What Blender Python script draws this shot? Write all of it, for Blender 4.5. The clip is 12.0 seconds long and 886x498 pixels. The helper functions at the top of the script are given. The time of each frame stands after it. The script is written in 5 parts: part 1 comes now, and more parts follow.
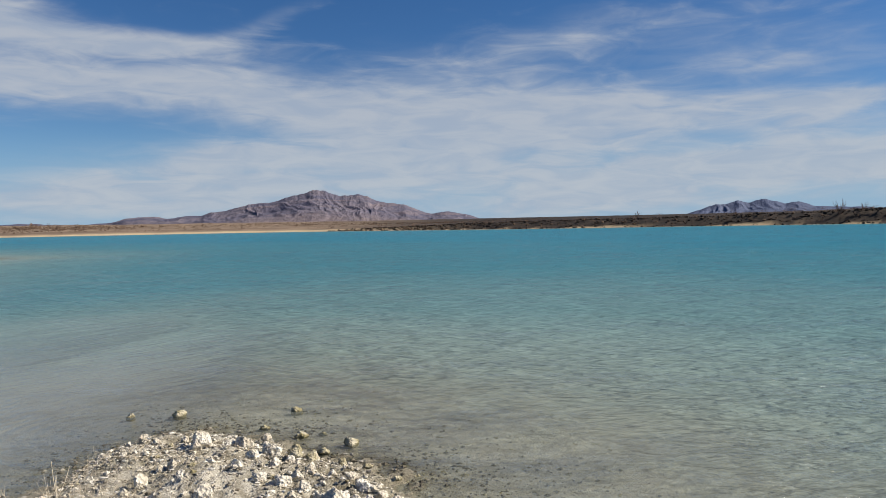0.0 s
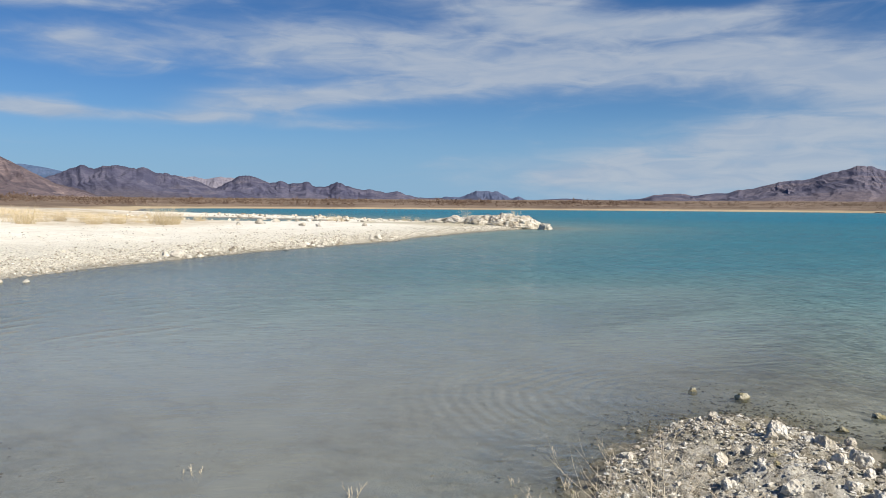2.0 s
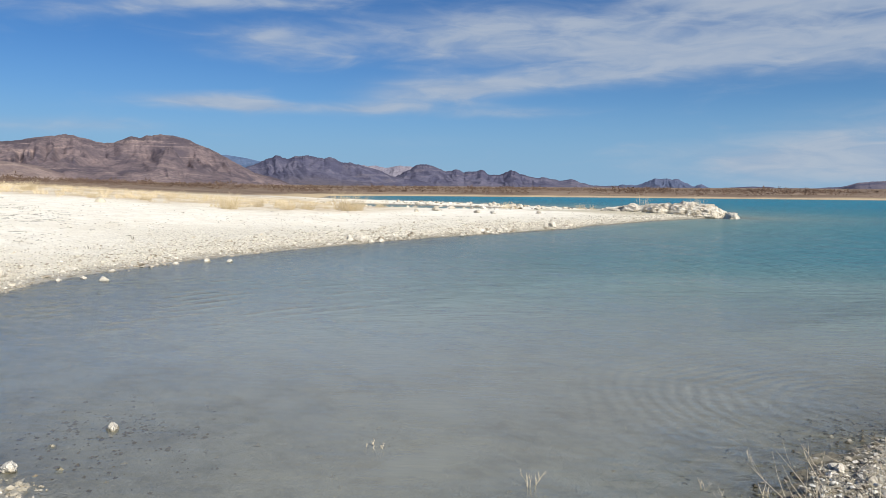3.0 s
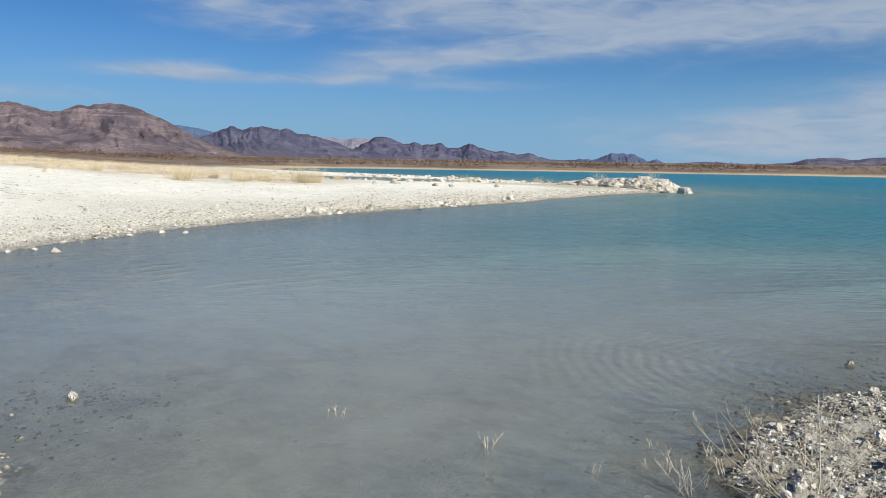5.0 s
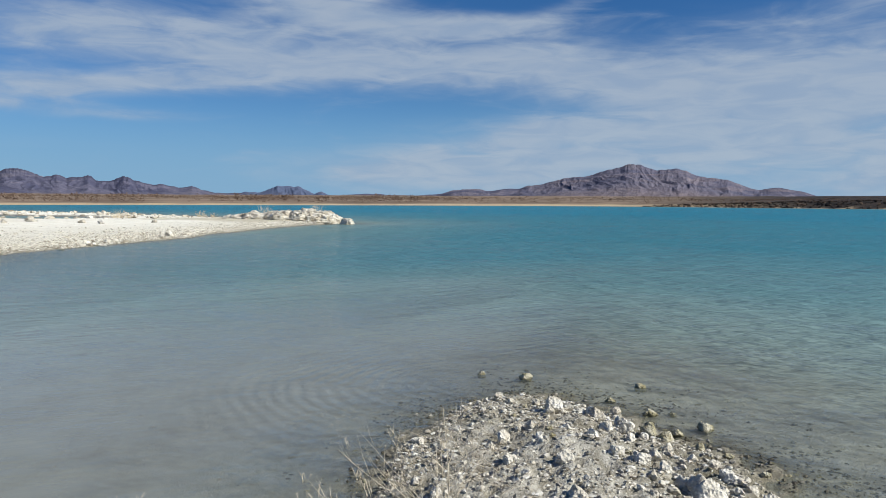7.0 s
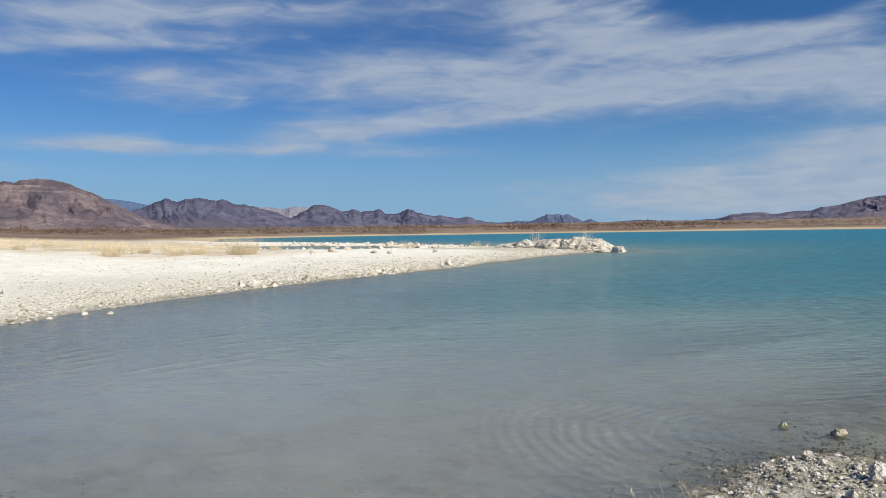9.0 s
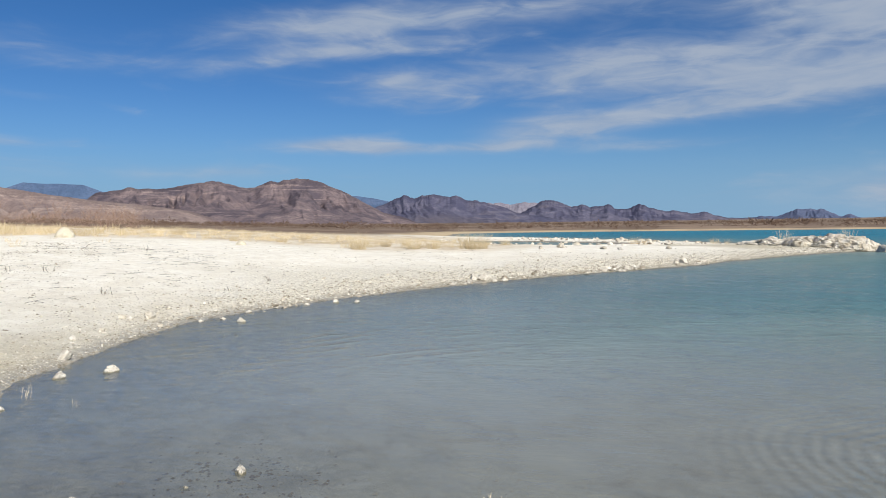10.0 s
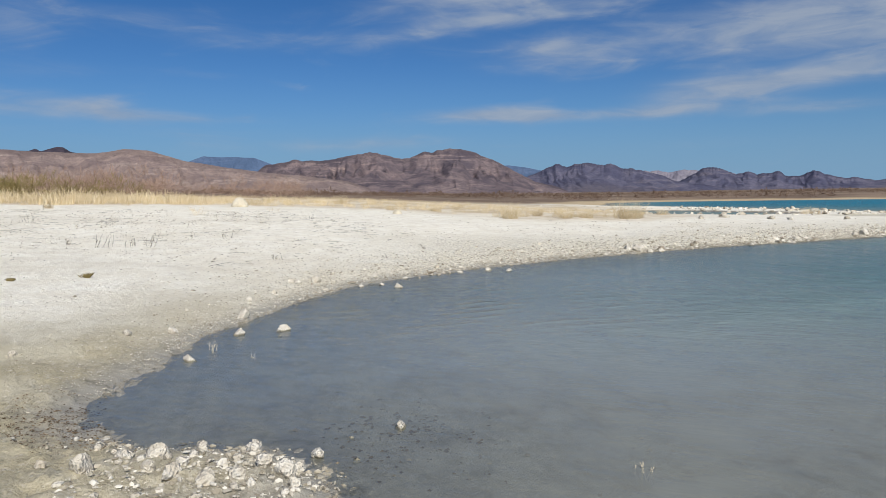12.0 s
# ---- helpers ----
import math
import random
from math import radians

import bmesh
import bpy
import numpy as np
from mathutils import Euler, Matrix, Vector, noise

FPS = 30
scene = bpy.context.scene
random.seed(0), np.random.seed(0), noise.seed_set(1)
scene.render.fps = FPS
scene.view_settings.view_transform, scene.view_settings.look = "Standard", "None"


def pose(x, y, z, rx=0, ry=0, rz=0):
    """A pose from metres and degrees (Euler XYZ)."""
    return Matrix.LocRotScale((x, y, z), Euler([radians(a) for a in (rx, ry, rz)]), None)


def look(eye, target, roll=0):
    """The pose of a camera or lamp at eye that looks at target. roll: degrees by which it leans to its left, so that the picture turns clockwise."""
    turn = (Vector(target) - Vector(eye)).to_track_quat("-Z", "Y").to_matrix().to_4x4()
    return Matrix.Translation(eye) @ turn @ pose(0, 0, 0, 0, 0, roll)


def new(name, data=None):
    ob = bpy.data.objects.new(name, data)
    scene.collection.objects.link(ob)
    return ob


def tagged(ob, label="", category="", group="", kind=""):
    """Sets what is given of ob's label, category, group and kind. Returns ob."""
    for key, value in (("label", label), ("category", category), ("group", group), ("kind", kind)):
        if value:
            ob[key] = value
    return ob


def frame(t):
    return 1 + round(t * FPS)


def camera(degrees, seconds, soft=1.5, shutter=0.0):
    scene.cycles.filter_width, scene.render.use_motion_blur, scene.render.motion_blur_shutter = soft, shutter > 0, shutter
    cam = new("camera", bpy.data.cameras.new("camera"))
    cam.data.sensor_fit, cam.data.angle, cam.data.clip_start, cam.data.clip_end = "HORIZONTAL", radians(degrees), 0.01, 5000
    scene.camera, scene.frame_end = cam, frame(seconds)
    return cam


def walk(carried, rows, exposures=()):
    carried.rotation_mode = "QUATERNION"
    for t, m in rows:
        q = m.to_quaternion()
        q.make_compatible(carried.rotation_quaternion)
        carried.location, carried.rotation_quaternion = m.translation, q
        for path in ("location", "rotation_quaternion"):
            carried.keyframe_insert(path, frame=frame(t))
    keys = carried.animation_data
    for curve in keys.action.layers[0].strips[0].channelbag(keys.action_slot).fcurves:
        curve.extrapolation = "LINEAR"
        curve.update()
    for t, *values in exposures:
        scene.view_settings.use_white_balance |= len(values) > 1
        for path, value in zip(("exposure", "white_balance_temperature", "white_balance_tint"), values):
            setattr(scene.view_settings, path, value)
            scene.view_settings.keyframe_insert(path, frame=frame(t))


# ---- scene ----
cam = camera(61.64, 12.0, soft=0.6)

# seconds, eye x y z, turn to the left, tilt up, lean
PATH = [
    (0, 0.000, 0.000, 1.644, 0.00, -1.79, -1.06),
    (0.5, -0.138, -0.031, 1.675, 11.80, -1.25, 0.25),
    (1, -0.267, 0.006, 1.648, 19.69, -1.80, 0.63),
    (1.5, -0.369, -0.057, 1.642, 28.25, -3.06, 0.72),
    (2, -0.407, -0.036, 1.651, 38.85, -3.30, 0.38),
    (2.5, -0.462, -0.019, 1.638, 47.20, -3.69, 0.65),
    (3, -0.526, 0.006, 1.614, 52.14, -4.32, 0.49),
    (3.2, -0.525, 0.004, 1.611, 53.16, -4.35, 0.61),
    (4.8, -0.462, -0.074, 1.611, 50.71, -6.49, 1.10),
    (5, -0.461, -0.066, 1.601, 48.87, -6.34, 0.95),
    (5.5, -0.425, -0.036, 1.617, 40.80, -6.35, 0.44),
    (6, -0.331, -0.028, 1.622, 30.02, -6.40, 0.21),
    (6.5, -0.292, -0.019, 1.650, 24.46, -4.88, -0.38),
    (6.7, -0.312, 0.000, 1.623, 23.73, -3.99, 0.12),
    (8.3, -0.404, 0.195, 1.626, 25.82, -2.68, -1.14),
    (8.5, -0.457, 0.211, 1.669, 32.23, -2.06, -1.79),
    (9, -0.486, 0.108, 1.683, 44.34, -1.35, -0.88),
    (9.5, -0.597, 0.165, 1.660, 53.52, -1.39, -0.65),
    (10, -0.533, 0.091, 1.688, 61.81, -1.48, -0.62),
    (10.5, -0.488, 0.062, 1.688, 66.25, -1.90, -0.07),
    (11, -0.476, 0.047, 1.675, 69.82, -2.65, 0.06),
    (11.5, -0.456, 0.017, 1.691, 73.80, -3.12, -0.11),
    (12, -0.446, 0.038, 1.683, 73.49, -3.70, -0.76),
]


def bearing(az, el=0.0):
    """Unit direction; az in degrees to the left of +y, el up."""
    a, e = radians(az), radians(el)
    return Vector((-math.sin(a) * math.cos(e), math.cos(a) * math.cos(e), math.sin(e)))


# seconds, stops, white balance
EXPOSURE = [(0, 0.34, 6950, 11), (1.5, 0.31, 6650, 10), (3, 0.28, 6400, 10), (6, 0.18, 6150, 7), (6.7, 0.18, 6150, 7), (9, 0.2, 6350, 10), (10, 0.18, 6350, 10), (10.5, 0.04, 6250, 10), (12, -0.05, 6250, 10)]
walk(cam, [(t, look((x, y, z), Vector((x, y, z)) + bearing(yaw, tilt), lean)) for t, x, y, z, yaw, tilt, lean in PATH], EXPOSURE)

# ---- light ----
SUN_AZ, SUN_EL = -88.0, 37.0
SKY, SUN, CLOUD = 0.0555, 5.3, 7.2

sun_data = bpy.data.lights.new("sun", "SUN")
sun_data.energy, sun_data.angle, sun_data.color = SUN, radians(0.55), (1.0, 0.93, 0.82)
sun = new("sun", sun_data)
sun.matrix_world = look((0, 0, 0), -bearing(SUN_AZ, SUN_EL))


class Tree:
    """Short forms for shader nodes."""

    def __init__(self, tree):
        self.t = tree
        tree.nodes.clear()

    def node(self, kind):
        return self.t.nodes.new(kind)

    def put(self, socket, value):
        if isinstance(value, bpy.types.NodeSocket):
            self.t.links.new(value, socket)
        else:
            socket.default_value = value

    def math(self, op, a, b=0.0, c=0.0, clamp=False):
        n = self.node("ShaderNodeMath")
        n.operation, n.use_clamp = op, clamp
        for i, v in enumerate((a, b, c)):
            self.put(n.inputs[i], v)
        return n.outputs[0]

    def noise(self, vec, scale, detail=4.0, rough=0.55, warp=0.0):
        n = self.node("ShaderNodeTexNoise")
        n.inputs["Scale"].default_value, n.inputs["Detail"].default_value = scale, detail
        n.inputs["Roughness"].default_value, n.inputs["Distortion"].default_value = rough, warp
        self.put(n.inputs["Vector"], vec)
        return n.outputs[0]

    def voronoi(self, vec, scale, feature="F1", out="Distance"):
        n = self.node("ShaderNodeTexVoronoi")
        n.feature = feature
        n.inputs["Scale"].default_value = scale
        self.put(n.inputs["Vector"], vec)
        return n.outputs[out]

    def ramp(self, fac, lo, hi, a=0.0, b=1.0):
        n = self.node("ShaderNodeMapRange")
        n.interpolation_type = "SMOOTHSTEP"
        for i, v in enumerate((fac, lo, hi, a, b)):
            self.put(n.inputs[i], v)
        return n.outputs[0]

    def mix(self, fac, a, b, blend="MIX"):
        n = self.node("ShaderNodeMix")
        n.data_type, n.blend_type = "RGBA", blend
        self.put(n.inputs[0], fac)
        for i, v in ((6, a), (7, b)):
            self.put(n.inputs[i], v if isinstance(v, bpy.types.NodeSocket) else (*v[:3], 1.0))
        return n.outputs[2]

    def bump(self, height, strength, distance, normal=None):
        n = self.node("ShaderNodeBump")
        n.inputs["Strength"].default_value, n.inputs["Distance"].default_value = strength, distance
        self.put(n.inputs["Height"], height)
        if normal:
            self.put(n.inputs["Normal"], normal)
        return n.outputs[0]

    def scaled(self, vec, s, rot=(0, 0, 0)):
        n = self.node("ShaderNodeMapping")
        n.inputs["Scale"].default_value, n.inputs["Rotation"].default_value = s, rot
        self.put(n.inputs["Vector"], vec)
        return n.outputs[0]


def make_world():
    w = bpy.data.worlds.new("sky")
    scene.world = w
    w.use_nodes = True
    k = Tree(w.node_tree)
    sky = k.node("ShaderNodeTexSky")
    sky.sky_type, sky.sun_disc = "NISHITA", False
    sky.sun_elevation, sky.sun_rotation = radians(SUN_EL), radians(-SUN_AZ)
    sky.altitude, sky.air_density, sky.dust_density, sky.ozone_density = 900.0, 1.0, 0.0, 5.0
    way = k.node("ShaderNodeTexCoord").outputs["Generated"]
    sep = k.node("ShaderNodeSeparateXYZ")
    k.put(sep.inputs[0], way)
    x, y, z = sep.outputs
    az = k.math("MULTIPLY", k.math("ARCTAN2", k.math("MULTIPLY", x, -1.0), y), 57.2958)
    el = k.math("MULTIPLY", k.math("ARCSINE", z), 57.2958)
    # drifting streaks: the warp moves the edges about
    flat = k.node("ShaderNodeCombineXYZ")
    k.put(flat.inputs[0], k.math("MULTIPLY", az, 0.27))
    k.put(flat.inputs[1], el)
    slanted = k.scaled(flat.outputs[0], (1, 1, 1), (0, 0, radians(14)))
    warp = k.noise(slanted, 0.16, 3.0, 0.5)
    wisp = k.noise(slanted, 0.5, 5.0, 0.55, 0.9)
    fine = k.noise(k.scaled(flat.outputs[0], (1.0, 1.25, 1), (0, 0, radians(-12))), 0.8, 5.0, 0.55, 0.7)
    el_w = k.math("ADD", el, k.math("MULTIPLY", k.math("SUBTRACT", warp, 0.5), 1.1))
    az_w = k.math("ADD", az, k.math("MULTIPLY", k.math("SUBTRACT", wisp, 0.5), 3.5))
    # bearing, elevation, half length, half height, slant in degrees, weight
    bands = [
        (27.3, 10.2, 11.1, 1.11, -2.8, 0.85), (11.5, 9.3, 8.7, 1.64, 7.3, 1.10), (-1.3, 7.5, 9.0, 2.19, 1.2, 1.20),
        (-12.4, 8.6, 7.8, 0.90, 2.6, 1.00), (-11.8, 6.6, 4.4, 0.92, -1.1, 0.60), (-16.0, 3.5, 6.4, 0.92, -4.0, 0.70),
        (-25.7, 4.6, 8.3, 1.01, -0.3, 1.00), (-27.6, 3.5, 6.1, 0.99, 1.3, 0.80), (-25.5, 8.1, 3.9, 0.50, 1.5, 0.90),
        (-25.3, 6.9, 7.6, 0.77, 3.6, 0.75), (-30.6, 8.3, 2.6, 0.47, -2.8, 0.60), (11.8, 5.5, 8.9, 0.76, 0.5, 0.75), (12.1, 3.5, 7.0, 0.93, 1.7, 0.90),
        (-2.5, 4.0, 7.3, 0.86, 2.7, 0.70),
    ]
    high = [
        (34.6, 16.0, 5.9, 1.93, 17.7, 0.95), (27.8, 13.6, 4.8, 0.78, 3.1, 0.80), (69.7, 15.0, 7.4, 1.30, -5.1, 0.90),
        (68.3, 13.3, 6.9, 0.44, -5.9, 0.75), (54.9, 16.5, 8.3, 0.85, -3.9, 0.55), (43.4, 15.1, 8.6, 2.17, 5.7, 0.35),
        (20.6, 13.1, 4.0, 0.60, -4.3, 0.40), (64.1, 11.0, 2.9, 0.62, 2.5, 0.60), (64.7, 10.3, 6.5, 1.02, 1.0, 0.40),
        (51.2, 11.8, 8.5, 1.30, 0.3, 0.68), (38.9, 10.7, 9.6, 1.56, 3.8, 0.85), (21.1, 13.0, 6.6, 0.61, -1.4, 0.60),
        (12.2, 15.3, 3.1, 0.50, -21.6, 0.45),
    ]
    thin = [
        (54.1, 7.6, 3.6, 0.84, -4.5, 0.75), (45.9, 8.2, 6.3, 0.55, -2.1, 0.85), (46.1, 6.1, 4.3, 0.34, -0.5, 0.65), (69.6, 6.4, 3.9, 0.47, 0.3, 0.95),
        (60.9, 6.4, 7.6, 0.33, -1.3, 0.75), (23.2, 4.3, 4.9, 0.57, -0.2, 0.30), (15.0, 5.6, 3.2, 0.49, 2.8, 0.55),
        (103.1, 11.8, 2.6, 1.47, -10.4, 0.50), (94.8, 13.2, 6.1, 0.74, -2.1, 0.40), (86.1, 11.8, 7.7, 0.71, -0.9, 0.35),
        (100.6, 6.8, 4.8, 0.60, 1.4, 0.75), (92.8, 6.3, 5.2, 0.35, 0.8, 0.40), (100.5, 9.0, 4.1, 0.52, -1.8, 0.30), (91.2, 9.3, 2.9, 0.32, 1.0, 0.30),
    ]
    veils = [
        (-6.0, 1.2, 26.0, 1.6, 0.0, 0.45), (4.0, 3.0, 30.0, 2.4, 0.0, 0.2),
        (-9.1, 13.6, 5.2, 1.27, -11.6, 0.40), (-22.8, 12.9, 11.2, 2.15, 5.9, 0.45), (-23.6, 10.6, 6.0, 0.91, 1.2, 0.40),
        (-2.9, 11.5, 7.1, 1.72, 8.1, 0.35), (25.1, 2.5, 7.7, 1.18, 1.0, 0.50), (-12.5, 1.7, 8.0, 0.68, -1.1, 0.50), (22.9, 2.2, 9.0, 1.13, 1.4, 0.50),
        (79.4, 4.3, 7.5, 0.51, -1.0, 0.50), (96.3, 5.1, 9.0, 0.62, 0.7, 0.25), (84.7, 8.7, 1.4, 0.29, 15.3, 0.30), (54.3, 3.8, 6.3, 0.60, -2.0, 0.20),
    ]
    spread = k.node("ShaderNodeCombineXYZ")
    k.put(spread.inputs[0], az_w)
    k.put(spread.inputs[1], el_w)
    total = None
    for a, e, ln, ht, slant, wt in bands + high + thin + veils:
        own = k.node("ShaderNodeMapping")
        own.vector_type = "TEXTURE"
        own.inputs["Location"].default_value, own.inputs["Rotation"].default_value = (a, e, 0), (0, 0, radians(slant))
        own.inputs["Scale"].default_value = (ln * 1.1, ht * 1.12, 1)
        k.put(own.inputs["Vector"], spread.outputs[0])
        d = k.node("ShaderNodeVectorMath")
        d.operation = "DOT_PRODUCT"
        k.put(d.inputs[0], own.outputs[0])
        k.put(d.inputs[1], own.outputs[0])
        m = k.math("POWER", 0.5, d.outputs["Value"])
        total = k.math("MULTIPLY_ADD", m, wt, total if total is not None else 0.0)
    # thin veil everywhere else, thicker high up behind the view
    veil = k.math("MULTIPLY", k.ramp(wisp, 0.45, 0.8), 0.22)
    total = k.math("ADD", total, veil)
    body = k.math("MULTIPLY", total, k.math("MULTIPLY_ADD", wisp, 0.9, k.math("MULTIPLY", fine, 0.8)))
    cover = k.ramp(body, 0.08, 1.12)
    cover = k.math("MULTIPLY", cover, 0.82)
    low = k.ramp(el, -1.0, 11.0, 0.85, 0.0)
    cloud = k.mix(k.ramp(fine, 0.3, 0.7), (0.75, 0.91, 1.16), (0.95, 1.06, 1.22))
    white = k.node("ShaderNodeVectorMath")
    white.operation = "SCALE"
    k.put(white.inputs[0], cloud)
    white.inputs["Scale"].default_value = CLOUD
    tone = k.node("ShaderNodeHueSaturation")
    tone.inputs["Saturation"].default_value = 1.2
    k.put(tone.inputs["Color"], sky.outputs[0])
    deep = k.mix(1.0, tone.outputs[0], (0.99, 1.05, 1.2), "MULTIPLY")
    hazy = k.mix(low, deep, [c * CLOUD for c in (0.33, 0.75, 1.25)])
    hazy = k.mix(k.ramp(el, -0.5, 7.5, 0.62, 0.0), hazy, [c * CLOUD for c in (0.58, 0.93, 1.28)])
    col = k.mix(cover, hazy, white.outputs[0])
    bg = k.node("ShaderNodeBackground")
    k.put(bg.inputs[0], col)
    bg.inputs[1].default_value = SKY
    out = k.node("ShaderNodeOutputWorld")
    k.put(out.inputs[0], bg.outputs[0])


make_world()

# ---- materials ----


def material(name):
    m = bpy.data.materials.new(name)
    m.use_nodes = True
    return m, Tree(m.node_tree)


def finish(k, color, rough, normal=None, spec=0.3, metal=0.0):
    p = k.node("ShaderNodeBsdfPrincipled")
    k.put(p.inputs["Base Color"], color)
    k.put(p.inputs["Roughness"], rough)
    k.put(p.inputs["Metallic"], metal)
    p.inputs["Specular IOR Level"].default_value = spec
    if normal:
        k.put(p.inputs["Normal"], normal)
    k.put(k.node("ShaderNodeOutputMaterial").inputs[0], p.outputs[0])
    return p


def position(k):
    return k.node("ShaderNodeNewGeometry").outputs["Position"]


def attribute(k, name):
    n = k.node("ShaderNodeAttribute")
    n.attribute_name = name
    return n.outputs["Fac"]


def ground_material():
    m, k = material("salt_crust_ground")
    at = position(k)
    sep = k.node("ShaderNodeSeparateXYZ")
    k.put(sep.inputs[0], at)
    big = k.noise(at, 0.14, 5.0, 0.6)
    mid = k.noise(at, 1.3, 5.0, 0.6)
    small = k.noise(at, 9.0, 6.0, 0.65)
    grain = k.noise(at, 60.0, 4.0, 0.7)
    speck = k.noise(at, 14.0, 8.0, 0.78)
    # dry salt crust
    crust = k.mix(k.ramp(mid, 0.35, 0.7), (0.86, 0.815, 0.685), (0.96, 0.93, 0.815))
    crust = k.mix(k.math("MULTIPLY", k.ramp(big, 0.46, 0.64), 0.3), crust, (0.66, 0.605, 0.475))
    crust = k.mix(k.math("MULTIPLY", k.ramp(small, 0.56, 0.75), 0.3), crust, (0.40, 0.355, 0.28))
    crust = k.mix(k.math("MULTIPLY", k.ramp(grain, 0.55, 0.75), 0.2), crust, (0.30, 0.27, 0.22))
    crust = k.mix(k.math("MULTIPLY", k.ramp(k.noise(k.scaled(at, (1, 1.6, 1)), 3.4, 6.0, 0.72), 0.55, 0.72), 0.3), crust, (0.46, 0.41, 0.325))
    crust = k.mix(k.math("MULTIPLY", k.ramp(speck, 0.54, 0.68), 0.4), crust, (0.36, 0.32, 0.25))
    crust = k.mix(k.math("MULTIPLY", k.ramp(speck, 0.48, 0.36), 0.5), crust, (0.92, 0.90, 0.83))
    crust = k.mix(k.math("MULTIPLY", k.ramp(k.noise(k.scaled(at, (1.0, 2.0, 1)), 1.6, 8.0, 0.75), 0.5, 0.62), 0.28), crust, (0.54, 0.485, 0.39))
    # heaped pebbles along the water: light and dark stones, gap shade in the colour
    pebbly = attribute(k, "pebbly")
    cobble = k.voronoi(at, 7.0)
    pebble = k.voronoi(at, 17.0)
    shade = k.node("ShaderNodeSeparateColor")
    k.put(shade.inputs[0], k.voronoi(at, 17.0, "F1", "Color"))
    stony = k.mix(shade.outputs[0], (0.72, 0.67, 0.53), (0.94, 0.91, 0.78))
    stony = k.mix(k.ramp(pebble, 0.5, 0.66, 0.0, 0.7), stony, (0.36, 0.325, 0.26))
    crust = k.mix(k.math("MULTIPLY", pebbly, 0.75), crust, stony)
    # silt and grit of the near spits
    silt = k.mix(k.ramp(small, 0.35, 0.65), (0.27, 0.25, 0.20), (0.55, 0.525, 0.455))
    silt = k.mix(k.math("MULTIPLY", k.ramp(mid, 0.5, 0.68), 0.5), silt, (0.27, 0.25, 0.17))
    silt = k.mix(k.math("MULTIPLY", k.ramp(grain, 0.5, 0.72), 0.6), silt, (0.115, 0.10, 0.072))
    silt = k.mix(k.math("MULTIPLY", k.ramp(speck, 0.47, 0.36), 0.48), silt, (0.70, 0.67, 0.60))
    col = k.mix(attribute(k, "silt"), crust, silt)
    sand = k.mix(k.ramp(grain, 0.4, 0.65), (0.51, 0.455, 0.31), (0.38, 0.335, 0.225))
    sand = k.mix(k.ramp(mid, 0.45, 0.65), sand, (0.55, 0.505, 0.375))
    sand = k.mix(k.math("MULTIPLY", k.ramp(speck, 0.47, 0.38), 0.5), sand, (0.68, 0.64, 0.54))
    col = k.mix(attribute(k, "sand"), col, sand)
    # straw covered and open desert ground
    straw = k.mix(k.ramp(small, 0.3, 0.7), (0.42, 0.32, 0.18), (0.62, 0.51, 0.34))
    col = k.mix(attribute(k, "straw"), col, straw)
    desert = k.mix(k.ramp(k.noise(at, 0.02, 6.0, 0.65), 0.4, 0.62), (0.165, 0.12, 0.085), (0.27, 0.20, 0.14))
    col = k.mix(attribute(k, "desert"), col, desert)
    rubble = k.mix(k.ramp(k.noise(at, 0.45, 6.0, 0.7), 0.42, 0.66), (0.018, 0.015, 0.013), (0.052, 0.038, 0.029))
    col = k.mix(attribute(k, "rubble"), col, rubble)
    # wet edge: silt soaks up water a few centimetres above the lake, and the bed below is wet all over
    wet = k.ramp(k.math("ADD", sep.outputs[2], k.math("MULTIPLY", k.math("SUBTRACT", small, 0.5), 0.10)), 0.02, 0.135, 1.0, 0.0)
    mud = k.mix(k.ramp(small, 0.35, 0.7), (0.175, 0.155, 0.105), (0.31, 0.285, 0.215))
    mud = k.mix(attribute(k, "weedy"), mud, k.mix(k.ramp(small, 0.35, 0.7), (0.32, 0.305, 0.26), (0.41, 0.395, 0.35)))
    weed = k.mix(k.ramp(k.noise(at, 2.2, 6.0, 0.7), 0.56, 0.7), mud, (0.13, 0.12, 0.082))
    bed = k.mix(k.ramp(k.noise(k.scaled(at, (1.0, 1.6, 1.0)), 3.2, 6.0, 0.7), 0.42, 0.66), (0.47, 0.46, 0.40), (0.30, 0.285, 0.235))
    weed = k.mix(k.ramp(sep.outputs[2], -0.035, -0.005, 0.85, 0.0), weed, bed)
    col = k.mix(k.math("MULTIPLY", wet, 0.93), col, weed)
    rough = k.ramp(wet, 0.0, 1.0, 0.95, 0.62)
    h = k.math("ADD", k.math("MULTIPLY", small, 0.7), k.math("MULTIPLY", grain, 0.35))
    rugged = k.noise(at, 2.4, 7.0, 0.7)
    heap = k.math("MULTIPLY", pebbly, k.math("ADD", k.math("MULTIPLY", cobble, -0.7), k.math("MULTIPLY", pebble, -0.5)))
    n = k.bump(h, 0.9, 0.05, k.bump(rugged, 0.4, 0.07, k.bump(heap, 0.7, 0.05)))
    finish(k, col, rough, n, 0.2)
    return m


